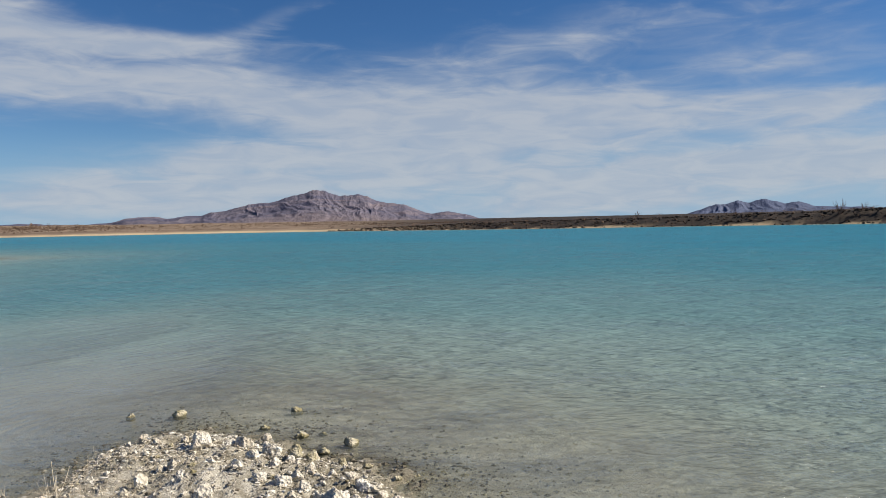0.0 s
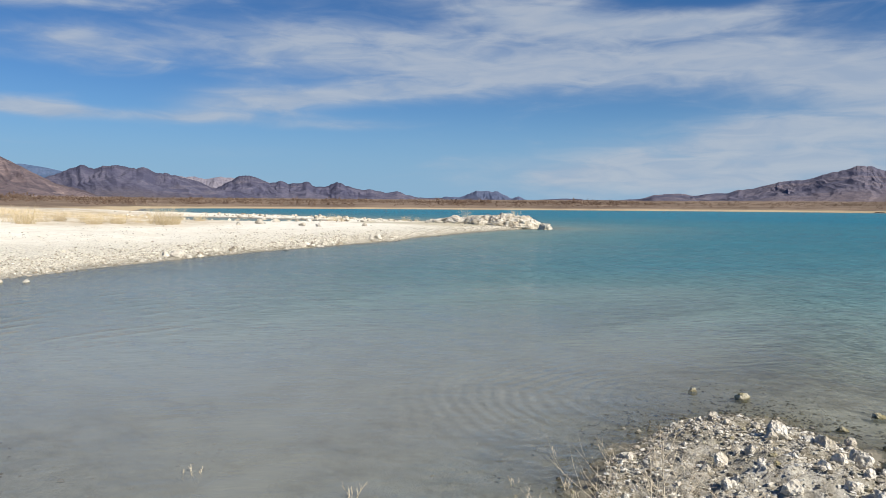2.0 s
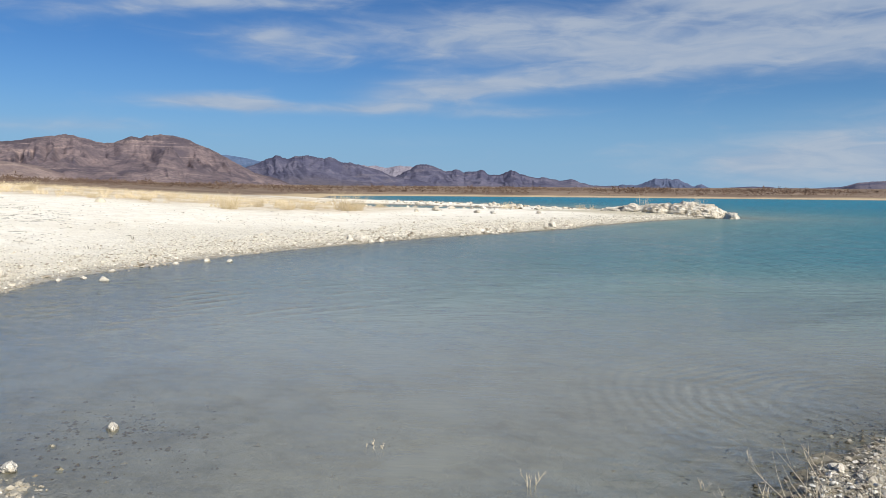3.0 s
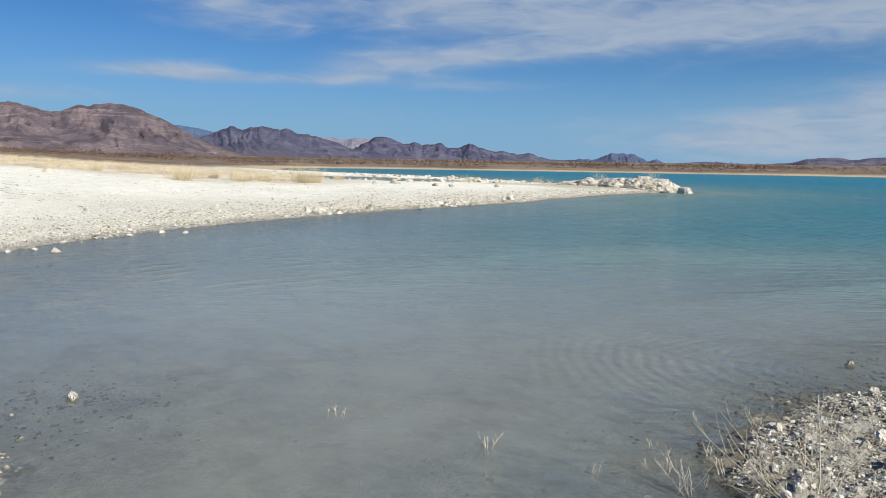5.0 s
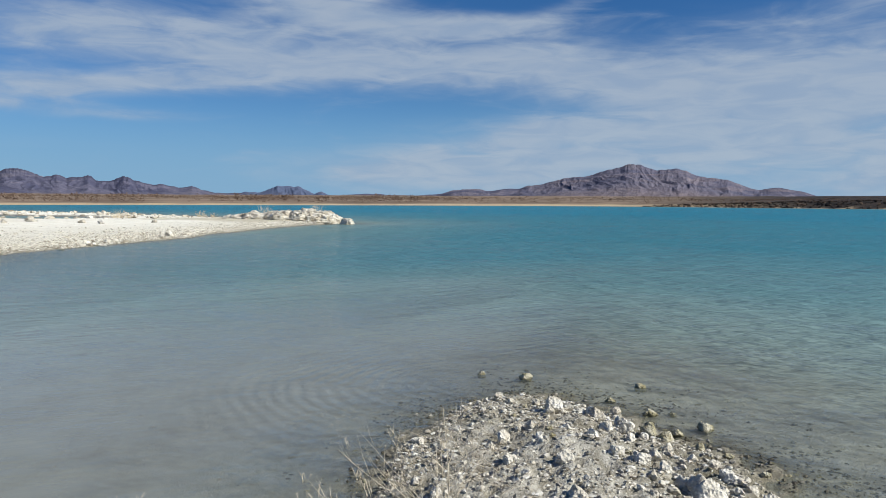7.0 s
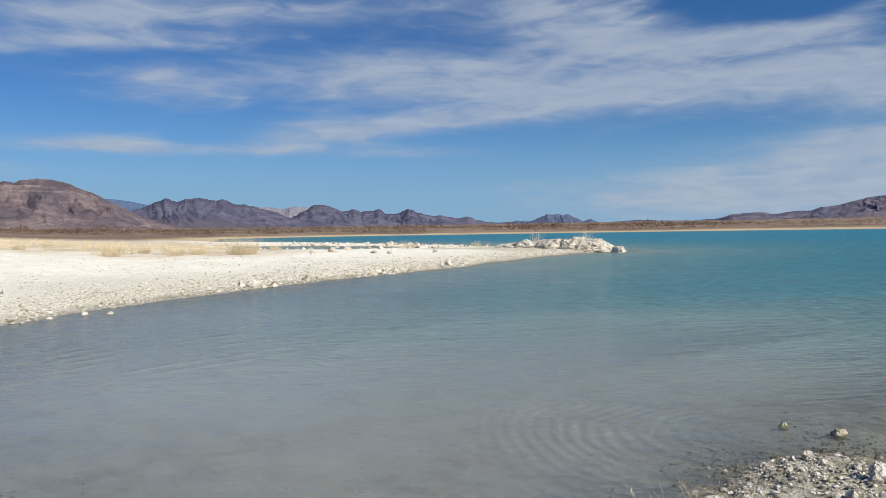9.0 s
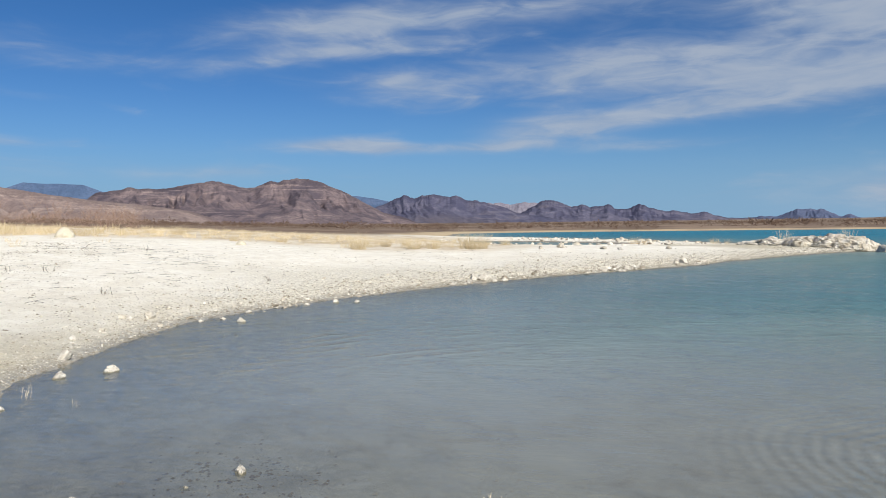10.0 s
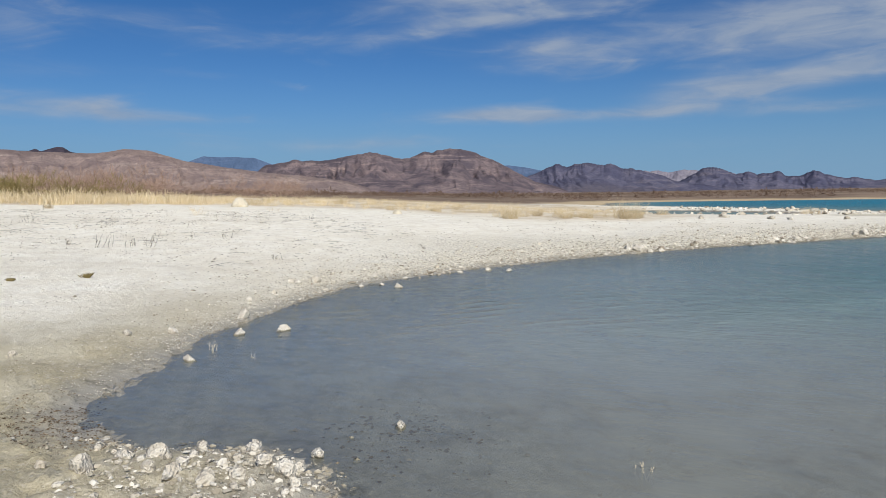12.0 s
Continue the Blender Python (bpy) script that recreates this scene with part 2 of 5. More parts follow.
def rock_material(name, light, dark, stain, scale=6.0, relief=0.03):
    m, k = material(name)
    at = position(k)
    rnd = k.node("ShaderNodeObjectInfo").outputs["Random"]
    a = k.noise(at, scale, 6.0, 0.65)
    b = k.noise(at, scale * 7, 4.0, 0.7)
    pits = k.voronoi(at, scale * 5.0)
    col = k.mix(k.ramp(a, 0.35, 0.65), dark, light)
    col = k.mix(k.math("MULTIPLY", k.ramp(b, 0.55, 0.75), 0.6), col, stain)
    col = k.mix(k.math("MULTIPLY", k.ramp(rnd, 0.3, 1.0), 0.35), col, dark)
    h = k.math("ADD", k.math("MULTIPLY", a, 0.8), k.math("ADD", k.math("MULTIPLY", b, 0.4), k.math("MULTIPLY", pits, 0.6)))
    sep = k.node("ShaderNodeSeparateXYZ")
    k.put(sep.inputs[0], at)
    # waterline slime on the foot of stones that stand in the lake
    wet = k.ramp(k.math("ADD", sep.outputs[2], k.math("MULTIPLY", k.math("SUBTRACT", a, 0.5), 0.05)), 0.0, 0.025, 1.0, 0.0)
    col = k.mix(k.math("MULTIPLY", wet, 0.75), col, (0.17, 0.155, 0.085))
    finish(k, col, 0.9, k.bump(h, 1.0, relief), 0.2)
    return m


def mountain_material(name, light, dark, band, scale, fan=None, cap=0.0):
    """Desert rock; fan: the colour of the gravel fans at the foot, cap: how dark a caprock lies along the crest."""
    m, k = material(name)
    at = position(k)
    rise = attribute(k, "rise")
    a = k.noise(at, scale, 7.0, 0.65, 0.6)
    b = k.noise(at, scale * 5, 5.0, 0.7)
    strata = k.noise(k.scaled(at, (0.25, 0.25, 3.0)), scale * 1.6, 5.0, 0.6, 1.2)
    col = k.mix(k.ramp(a, 0.36, 0.64), dark, light)
    col = k.mix(k.math("MULTIPLY", k.ramp(strata, 0.54, 0.66), 0.75), col, band)
    if fan:
        foot = k.math("ADD", rise, k.math("MULTIPLY", k.math("SUBTRACT", a, 0.5), 0.5))
        col = k.mix(k.ramp(foot, 0.3, 0.62, 0.9, 0.0), col, fan)
    col = k.mix(k.math("MULTIPLY", k.ramp(b, 0.46, 0.62), 0.5), col, dark)
    c = k.noise(at, scale * 16, 5.0, 0.75)
    col = k.mix(k.math("MULTIPLY", k.ramp(c, 0.48, 0.62), 0.62), col, [v * 0.75 for v in dark])
    if cap:
        top = k.math("ADD", rise, k.math("MULTIPLY", k.math("SUBTRACT", b, 0.5), 0.12))
        col = k.mix(k.ramp(top, 0.945, 0.985, 0.0, cap), col, [v * 0.6 for v in dark])
    h = k.math("ADD", a, k.math("ADD", k.math("MULTIPLY", b, 0.35), k.math("MULTIPLY", c, 0.2)))
    finish(k, col, 0.95, k.bump(h, 1.0, 0.14 / scale), 0.1)
    return m


def water_material():
    m, k = material("lake_water")
    at = position(k)
    depth = attribute(k, "depth")
    calm = attribute(k, "calm")
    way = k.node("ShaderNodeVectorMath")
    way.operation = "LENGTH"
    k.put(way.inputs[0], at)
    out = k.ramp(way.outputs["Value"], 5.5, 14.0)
    sheltered = k.math("MULTIPLY", calm, k.math("SUBTRACT", 1.0, out))
    # wind ripples, longer out on the open lake
    turned = k.scaled(at, (1, 1, 1), (0, 0, radians(-48)))
    bayward = k.ramp(calm, 0.1, 0.7)

    def ripple(stretch, scale, rough, warp):
        open_lake = k.noise(k.scaled(at, stretch), scale, 4.0, rough, warp)
        in_bay = k.noise(k.scaled(turned, stretch), scale, 4.0, rough, warp)
        return k.math("ADD", open_lake, k.math("MULTIPLY", bayward, k.math("SUBTRACT", in_bay, open_lake)))

    r1 = ripple((0.6, 2.8, 1), 1.7, 0.55, 0.3)
    r2 = ripple((0.7, 2.4, 1), 5.0, 0.55, 0.3)
    r3 = k.noise(k.scaled(at, (0.5, 1.6, 1), (0, 0, radians(-8))), 0.35, 3.0, 0.5)
    # rings that spread from the end of the spit
    ring = k.node("ShaderNodeVectorMath")
    ring.operation = "DISTANCE"
    k.put(ring.inputs[0], at)
    ring.inputs[1].default_value = (-2.75, 6.2, 0.0)
    rr = k.math("ADD", ring.outputs["Value"], k.math("MULTIPLY", r3, 0.8))
    rings = k.math("MULTIPLY", k.math("SINE", k.math("MULTIPLY", rr, 46.0)), k.ramp(ring.outputs["Value"], 0.3, 3.2, 1.0, 0.0))
    side = k.node("ShaderNodeSeparateXYZ")
    k.put(side.inputs[0], at)
    rings = k.math("MULTIPLY", rings, k.ramp(side.outputs[0], -2.9, -2.3, 1.0, 0.0))
    h = k.math("ADD", k.math("MULTIPLY", r1, 0.46), k.math("MULTIPLY", r2, 0.34))
    h = k.math("ADD", h, k.math("MULTIPLY", r3, 0.6))
    r4 = ripple((0.45, 1.2, 1), 1.1, 0.6, 0.5)
    h = k.math("ADD", h, k.math("MULTIPLY", r4, 0.75))
    h = k.math("MULTIPLY", h, k.math("MULTIPLY", k.ramp(calm, 0.0, 1.0, 1.0, 0.2), k.math("MULTIPLY_ADD", sheltered, -0.75, 1.0)))
    h = k.math("ADD", h, k.math("MULTIPLY", rings, 0.014))
    # long low waves that run in along the salt shore
    reach = k.node("ShaderNodeVectorMath")
    reach.operation = "DISTANCE"
    k.put(reach.inputs[0], at)
    reach.inputs[1].default_value = (-13.2, 4.2, 0.0)
    phase = k.math("ADD", k.math("MULTIPLY", side.outputs[0], 0.995), k.math("MULTIPLY", side.outputs[1], 0.08))
    swell = k.math("SINE", k.math("MULTIPLY_ADD", phase, 14.0, k.math("MULTIPLY", k.math("ADD", r3, k.math("MULTIPLY", r4, 0.5)), 8.0)))
    swell = k.math("POWER", k.math("MULTIPLY_ADD", swell, 0.5, 0.5), 3.0)
    h = k.math("ADD", h, k.math("MULTIPLY", k.math("MULTIPLY", swell, k.ramp(reach.outputs["Value"], 1.5, 6.0, 1.0, 0.0)), k.math("MULTIPLY", k.ramp(k.noise(at, 0.9, 3.0, 0.6), 0.42, 0.62), 0.13)))
    n = k.bump(h, 1.0, 0.3)
    # suspended lime hides the bed with depth
    cloudy = k.math("SUBTRACT", 1.0, k.math("EXPONENT", k.math("MULTIPLY", depth, k.math("MULTIPLY_ADD", calm, -2.5, -10.5))))
    shoal = k.noise(at, 0.12, 4.0, 0.55)
    tint = k.node("ShaderNodeValToRGB")
    stops = ((0.0, (0.35, 0.37, 0.315)), (0.06, (0.235, 0.315, 0.295)), (0.16, (0.13, 0.245, 0.262)), (0.42, (0.058, 0.205, 0.262)), (1.0, (0.03, 0.195, 0.285)))
    while len(tint.color_ramp.elements) < len(stops):
        tint.color_ramp.elements.new(0.5)
    for e, (at_, c) in zip(tint.color_ramp.elements, stops):
        e.position, e.color = at_, (*c, 1)
    k.put(tint.inputs[0], k.math("DIVIDE", k.math("ADD", depth, k.math("MULTIPLY", k.math("SUBTRACT", shoal, 0.5), k.math("MULTIPLY", depth, 0.5))), 2.6))
    silted = k.math("MULTIPLY", k.ramp(k.noise(k.scaled(at, (1, 1.3, 1)), 1.5, 6.0, 0.65, 0.6), 0.54, 0.68), 0.45)
    # west end of the bay paler: its bright sky reflection put into the colour
    sky_pale = k.ramp(reach.outputs["Value"], 2.5, 9.0, 1.0, 0.0)
    clean = k.mix(sky_pale, (0.345, 0.352, 0.305), (0.45, 0.465, 0.445))
    near_bed_and_sky = k.mix(silted, clean, (0.25, 0.23, 0.18))
    # farther out the tone also carries some reflected sky blue in its colour
    milk_with_sky = k.mix(out, near_bed_and_sky, k.mix(sky_pale, (0.108, 0.168, 0.188), (0.20, 0.265, 0.30)))
    deep = k.mix(k.math("MULTIPLY", calm, 0.8), tint.outputs[0], milk_with_sky)
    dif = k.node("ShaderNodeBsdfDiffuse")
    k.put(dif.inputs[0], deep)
    k.put(dif.inputs["Normal"], n)
    clear = k.node("ShaderNodeBsdfTransparent")
    clear.inputs[0].default_value = (0.95, 0.975, 0.96, 1)
    body = k.node("ShaderNodeMixShader")
    k.put(body.inputs[0], cloudy)
    k.put(body.inputs[1], clear.outputs[0])
    k.put(body.inputs[2], dif.outputs[0])
    gloss = k.node("ShaderNodeBsdfGlossy")
    gloss.inputs["Roughness"].default_value = 0.1
    k.put(gloss.inputs["Normal"], n)
    fres = k.node("ShaderNodeFresnel")
    fres.inputs[0].default_value = 1.33
    k.put(fres.inputs["Normal"], n)
    # wind lanes: smoother and rougher strips of the surface
    lanes = k.noise(k.scaled(at, (0.03, 0.16, 1), (0, 0, radians(-6))), 1.0, 5.0, 0.6, 0.4)
    puffs = k.noise(k.scaled(at, (0.22, 1.1, 1), (0, 0, radians(-10))), 1.0, 5.0, 0.65, 0.5)
    lane = k.math("MULTIPLY", k.ramp(lanes, 0.35, 0.65, 0.78, 1.22), k.ramp(puffs, 0.32, 0.68, 0.62, 1.34))
    chop = k.noise(k.scaled(at, (0.5, 2.4, 1), (0, 0, radians(-9))), 1.0, 5.0, 0.68, 0.6)
    lane = k.math("MULTIPLY", lane, k.ramp(chop, 0.38, 0.62, 0.4, 1.6))
    lane = k.math("ADD", k.math("MULTIPLY", lane, k.math("MULTIPLY_ADD", calm, -0.8, 1.0)), k.math("MULTIPLY", calm, 0.8))
    top = k.node("ShaderNodeMixShader")
    k.put(top.inputs[0], k.math("MULTIPLY", lane, k.math("MINIMUM", k.math("MULTIPLY", fres.outputs[0], k.math("MULTIPLY_ADD", calm, 0.2, 0.72)), k.math("MULTIPLY_ADD", calm, 0.1, 0.36))))
    k.put(top.inputs[1], body.outputs[0])
    k.put(top.inputs[2], gloss.outputs[0])
    k.put(k.node("ShaderNodeOutputMaterial").inputs[0], top.outputs[0])
    return m


def plant_material(name, a, b, scale=8.0, rough=0.85):
    m, k = material(name)
    at = position(k)
    isle = k.node("ShaderNodeNewGeometry").outputs["Random Per Island"]
    col = k.mix(isle, a, b)
    col = k.mix(k.math("MULTIPLY", k.ramp(k.noise(at, scale, 3.0), 0.4, 0.7), 0.4), col, [c * 0.6 for c in a])
    finish(k, col, rough, None, 0.2)
    return m


GROUND = ground_material()
WATER = water_material()
WHITE_ROCK = rock_material("white_tufa", (0.77, 0.74, 0.66), (0.53, 0.48, 0.39), (0.30, 0.265, 0.19), 9.0, 0.028)
PALE_ROCK = rock_material("pale_boulder", (0.74, 0.71, 0.63), (0.52, 0.465, 0.37), (0.34, 0.29, 0.21), 1.9, 0.14)
SLIME_ROCK = rock_material("stained_tufa", (0.60, 0.56, 0.44), (0.30, 0.265, 0.15), (0.13, 0.115, 0.06), 12.0, 0.02)
STRAW = plant_material("dry_grass", (0.52, 0.41, 0.235), (0.74, 0.64, 0.45))
TWIG = plant_material("bleached_twig", (0.48, 0.41, 0.30), (0.68, 0.61, 0.48), 30.0)
BRUSH = plant_material("bare_brush", (0.115, 0.075, 0.054), (0.20, 0.138, 0.098), 0.5)
REED = plant_material("olive_shrub", (0.17, 0.14, 0.055), (0.27, 0.21, 0.09), 0.8)
ROSY = plant_material("rosy_shrub", (0.25, 0.165, 0.125), (0.38, 0.275, 0.215), 0.8)
GREY_STALK = plant_material("grey_stalk", (0.16, 0.14, 0.11), (0.25, 0.22, 0.17), 10.0)

MOUND_ROCK = rock_material("cracked_tufa", (0.76, 0.73, 0.645), (0.47, 0.41, 0.31), (0.22, 0.185, 0.13), 2.2, 0.10)
CREAM_ROCK = rock_material("cream_boulder", (0.62, 0.57, 0.455), (0.52, 0.465, 0.35), (0.42, 0.37, 0.27), 1.5, 0.04)

# ---- shape of the land ----


def hashed(i, j, seed):
    h = np.sin(i * 127.1 + j * 311.7 + seed * 74.7) * 43758.5453
    return h - np.floor(h)


def grid_noise(x, y, seed=0):
    """Smooth value noise in 0..1 on arrays."""
    i, j = np.floor(x), np.floor(y)
    u, v = x - i, y - j
    u, v = u * u * (3 - 2 * u), v * v * (3 - 2 * v)
    a, b = hashed(i, j, seed), hashed(i + 1, j, seed)
    c, d = hashed(i, j + 1, seed), hashed(i + 1, j + 1, seed)
    return (a + (b - a) * u) * (1 - v) + (c + (d - c) * u) * v


def fractal(x, y, octaves=4, seed=0, gain=0.5):
    total, amp, norm = 0.0, 1.0, 0.0
    for o in range(octaves):
        total = total + amp * grid_noise(x * 2**o + 17.3 * o, y * 2**o - 9.1 * o, seed + o)
        norm += amp
        amp *= gain
    return total / norm


def step(a, b, x):
    t = np.clip((x - a) / (b - a), 0, 1)
    return t * t * (3 - 2 * t)


# the lake's edge in plan, from the far end of the peninsula in to the near spit and round again
NEAR_SHORE = [
    (-31.2, 48.6), (-30.4, 46.2), (-29.0, 39.0), (-26.4, 30.5), (-23.9, 24.0), (-22.6, 18.6), (-21.2, 13.6),
    (-19.3, 9.0), (-17.5, 5.6), (-15.4, 2.8), (-13.4, 1.4), (-11.3, 0.35), (-10.3, -0.2), (-8.8, -0.65),
    (-7.7, -1.0), (-6.6, -1.08), (-5.95, -0.75), (-5.7, -0.2), (-5.45, 0.2), (-5.0, 0.5), (-4.6, 0.48), (-4.0, 0.0),
    (-3.0, 0.3), (-2.2, 1.3), (-2.0, 2.4), (-2.1, 3.1), (-2.32, 3.7), (-2.52, 4.4), (-2.55, 5.1), (-2.45, 5.65),
    (-2.1, 5.85), (-1.6, 5.75), (-1.2, 5.45), (-0.85, 5.15), (-0.38, 4.7), (-0.05, 4.15), (0.3, 3.3), (1.2, 1.6), (4.0, 0.3),
]
FAR_SHORE = [
    (14, -3), (60, -8), (150, -10), (200, 20), (190, 110), (128, 205), (80, 240), (35, 258), (0, 290), (-40, 335),
    (-95, 360), (-160, 345), (-215, 315), (-262, 270), (-290, 205), (-270, 155), (-215, 118), (-150, 82), (-112, 74),
    (-90, 70), (-72, 66), (-60, 63), (-48, 57), (-38, 53),
]


def smooth_loop(points, n=6):
    p = np.array(points, float)
    a, b, c, d = np.roll(p, 1, 0), p, np.roll(p, -1, 0), np.roll(p, -2, 0)
    t = (np.arange(n) / n)[None, :, None]
    a, b, c, d = a[:, None], b[:, None], c[:, None], d[:, None]
    q = 0.5 * (2 * b + (c - a) * t + (2 * a - 5 * b + 4 * c - d) * t**2 + (3 * b - a - 3 * c + d) * t**3)
    return q.reshape(-1, 2)


LAKE = smooth_loop(NEAR_SHORE + FAR_SHORE, 4)
POND = smooth_loop([(-57.5, 46.0), (-67, 44.5), (-83, 51), (-85, 54), (-69, 54.5), (-60, 50.5)], 4)


def inland(x, y, loop):
    """Distance from a closed shore, positive on land."""
    best, inside = np.full(x.shape, 1e9), np.zeros(x.shape, bool)
    for (ax, ay), (bx, by) in zip(loop, np.roll(loop, -1, 0)):
        ex, ey = bx - ax, by - ay
        t = np.clip(((x - ax) * ex + (y - ay) * ey) / (ex * ex + ey * ey + 1e-12), 0, 1)
        best = np.minimum(best, (x - ax - t * ex) ** 2 + (y - ay - t * ey) ** 2)
        cross = (ay > y) != (by > y)
        inside ^= cross & (x < ex * (y - ay) / (ey if ey else 1e-9) + ax)
    return np.sqrt(best) * np.where(inside, -1, 1)


def land(x, y):
    """Height of the ground and the kinds of ground, on arrays."""
    r = np.hypot(x, y)
    az = np.degrees(np.arctan2(-x, y))
    s = inland(x, y, LAKE)
    rag = np.clip(r / 40, 0.35, 6.0)
    s = s + (fractal(x / rag * 1.4, y / rag * 1.4, 4, 3) - 0.5) * 0.55 * rag
    near = step(12, 7, r)
    # the left bank climbs, the peninsula stays low
    lift = np.interp(az, [-180, -40, 20, 50, 60, 68, 80, 95, 112, 180], [0.3, 0.3, 0.2, 0.22, 0.35, 0.8, 2.4, 3.3, 4.0, 0.6])
    dike_on = step(14, -4, az) * step(-80, -50, az) * step(120, 200, r)
    lift = lift + 2.4 * step(140, 220, r) * (1 - 0.85 * dike_on)
    bank = np.interp(az, [60, 80], [0.05, 0.06]) * np.maximum(s, 0)
    bank = lift * (1 - np.exp(-bank / np.maximum(lift, 0.05)))
    rim = np.where(r < 9, 0.11, 0.16) * (1 - np.exp(-np.maximum(s, 0) / 0.55))
    rise = 0.0095 * np.maximum(s - 40, 0) * step(60, 220, r)
    h = rim + bank + rise
    # bed: shelf along the shore, then open depth
    d = np.maximum(-s, 0)
    bay = step(-3.0, -6.0, x) * step(22, 12, r)
    bed = 0.024 * np.minimum(d, 1.6) + 0.05 * np.maximum(d - 1.6, 0)
    bed = bed * (1 - 0.45 * bay) * (1 + 0.55 * step(9, 24, r) * step(-2, -14, x) * step(90, 45, r))
    bed = np.maximum(bed, np.minimum(0.14 * d, 0.3) * step(22, 30, r) * step(60, 50, r))
    bed = np.minimum(bed, 3.5) + 0.012
    h = np.where(s > 0, h, -bed)
    # the sunny flank of the spit lies lower and stays damp
    h = np.where((s > 0) & (r < 8), h * (1 - 0.5 * step(-1.5, -0.7, x) * step(-0.5, 2.0, y)), h)
    # salt pond on the peninsula
    p = inland(x, y, POND) + (fractal(x * 0.15, y * 0.15, 3, 8) - 0.5) * 4
    h = np.where((s > 0) & (p < 4), np.minimum(h, -0.2 + 0.08 * np.maximum(p, 0)), h)
    h = np.where(s > 0, h * np.where(h > 0, 0.35 + 0.65 * step(2, 18, p), 1), h)
    # rubble bank across the lake
    tall = np.interp(az, [-60, -31, -20, -10, 0, 8], [4.6, 3.8, 2.6, 2.1, 1.7, 0.7])
    ds = s + (fractal(x * 0.05, y * 0.05, 4, 21) - 0.5) * 3
    h = h + dike_on * tall * step(1.0, 9.0, ds) * (0.8 + 0.4 * fractal(x * 0.08, y * 0.08, 4, 5))
    # small relief
    crust = 1 - np.abs(2 * fractal(x * 5.0, y * 5.0, 4, 13, 0.6) - 1)
    lumps = (fractal(x * 2.2, y * 2.2, 4, 11) - 0.5) * 0.11 + (crust - 0.6) * 0.085 + (fractal(x * 24, y * 24, 3, 15, 0.6) - 0.5) * 0.055
    seen = step(-75, -45, az) * step(150, 118, az)
    h = h + lumps * near * seen * step(-0.6, 0.35, s)
    h = h + (fractal(x * 0.5, y * 0.5, 4, 31) - 0.5) * 0.16 * step(1.0, 6.0, s) * step(8, 14, r)
    h = h + (fractal(x * 0.012, y * 0.012, 4, 41) - 0.5) * 5.0 * step(60, 300, s)
    h = h + (fractal(x * 3.0, y * 3.0, 3, 51) - 0.5) * 0.04 * step(-0.2, -1.5, s) * near
    # kinds of ground
    patch = fractal(x * 0.07, y * 0.07, 4, 61)
    silt = step(11.0, 7.0, r + 3 * (fractal(x * 0.6, y * 0.6, 3, 71) - 0.5))
    silt = np.maximum(silt, np.where(r < 14, 0.22, 0.15) * step(2.6, 0.2, s + 2.4 * (fractal(x * 0.5, y * 0.5, 4, 73) - 0.5)) * step(34, 22, r))
    straw_line = np.interp(az, [-180, 40, 56, 66, 73, 80, 95, 112, 180], [30, 30, 16, 14, 19, 23, 32, 36, 36])
    left = step(50, 60, az) * step(straw_line - 3, straw_line + 6, s + 14 * (patch - 0.5)) * step(20, 30, r)
    tufted = 0.5 + 0.5 * step(0.42, 0.6, fractal(x * 0.9, y * 0.9, 4, 63))
    straw = np.maximum(0.9 * left * tufted, step(150, 190, r))
    desert = np.clip(step(6, 18, s + 16 * (patch - 0.5)) * step(120, 190, r), 0, 1)
    rubble = dike_on * step(-2.6, -0.6, ds)
    weedy = step(-2.6, -5.5, x) * step(30, 16, r) * step(1.5, 0.0, s)
    sand = step(4.2, 1.2, np.hypot(x + 6.5, (y + 1.8) * 1.2) + 1.2 * (fractal(x * 0.9, y * 0.9, 3, 83) - 0.5))
    sand = np.maximum(sand, np.interp(r, [9, 13], [0.9, 0.5]) * step(3.4, 0.8, s + 2.2 * (fractal(x * 0.7, y * 0.7, 4, 85) - 0.5)) * step(20, 9, r) * step(-5.4, -6.4, x))
    sand = np.maximum(sand, 0.8 * step(9.0, 3.0, np.hypot((x + 37) * 0.8, (y - 43.5) * 1.6) + 5 * (patch - 0.5)) * step(1.0, 3.0, s))
    pebbly = step(8.0, 1.5, s + 5 * (patch - 0.5)) * step(9, 15, r) * step(-0.1, 0.3, s) * step(90, 60, r) * step(86, 72, az)
    return h, s, silt, straw, desert, rubble, weedy, sand, pebbly


def height(x, y):
    return float(land(np.array([x], float), np.array([y], float))[0][0])


def rings(lo, hi, fine, coarse, bend):
    out = [lo]
    while out[-1] < hi:
        out.append(out[-1] * (1.045 if out[-1] < 2.3 else fine if out[-1] < bend else coarse))
    return np.array(out)


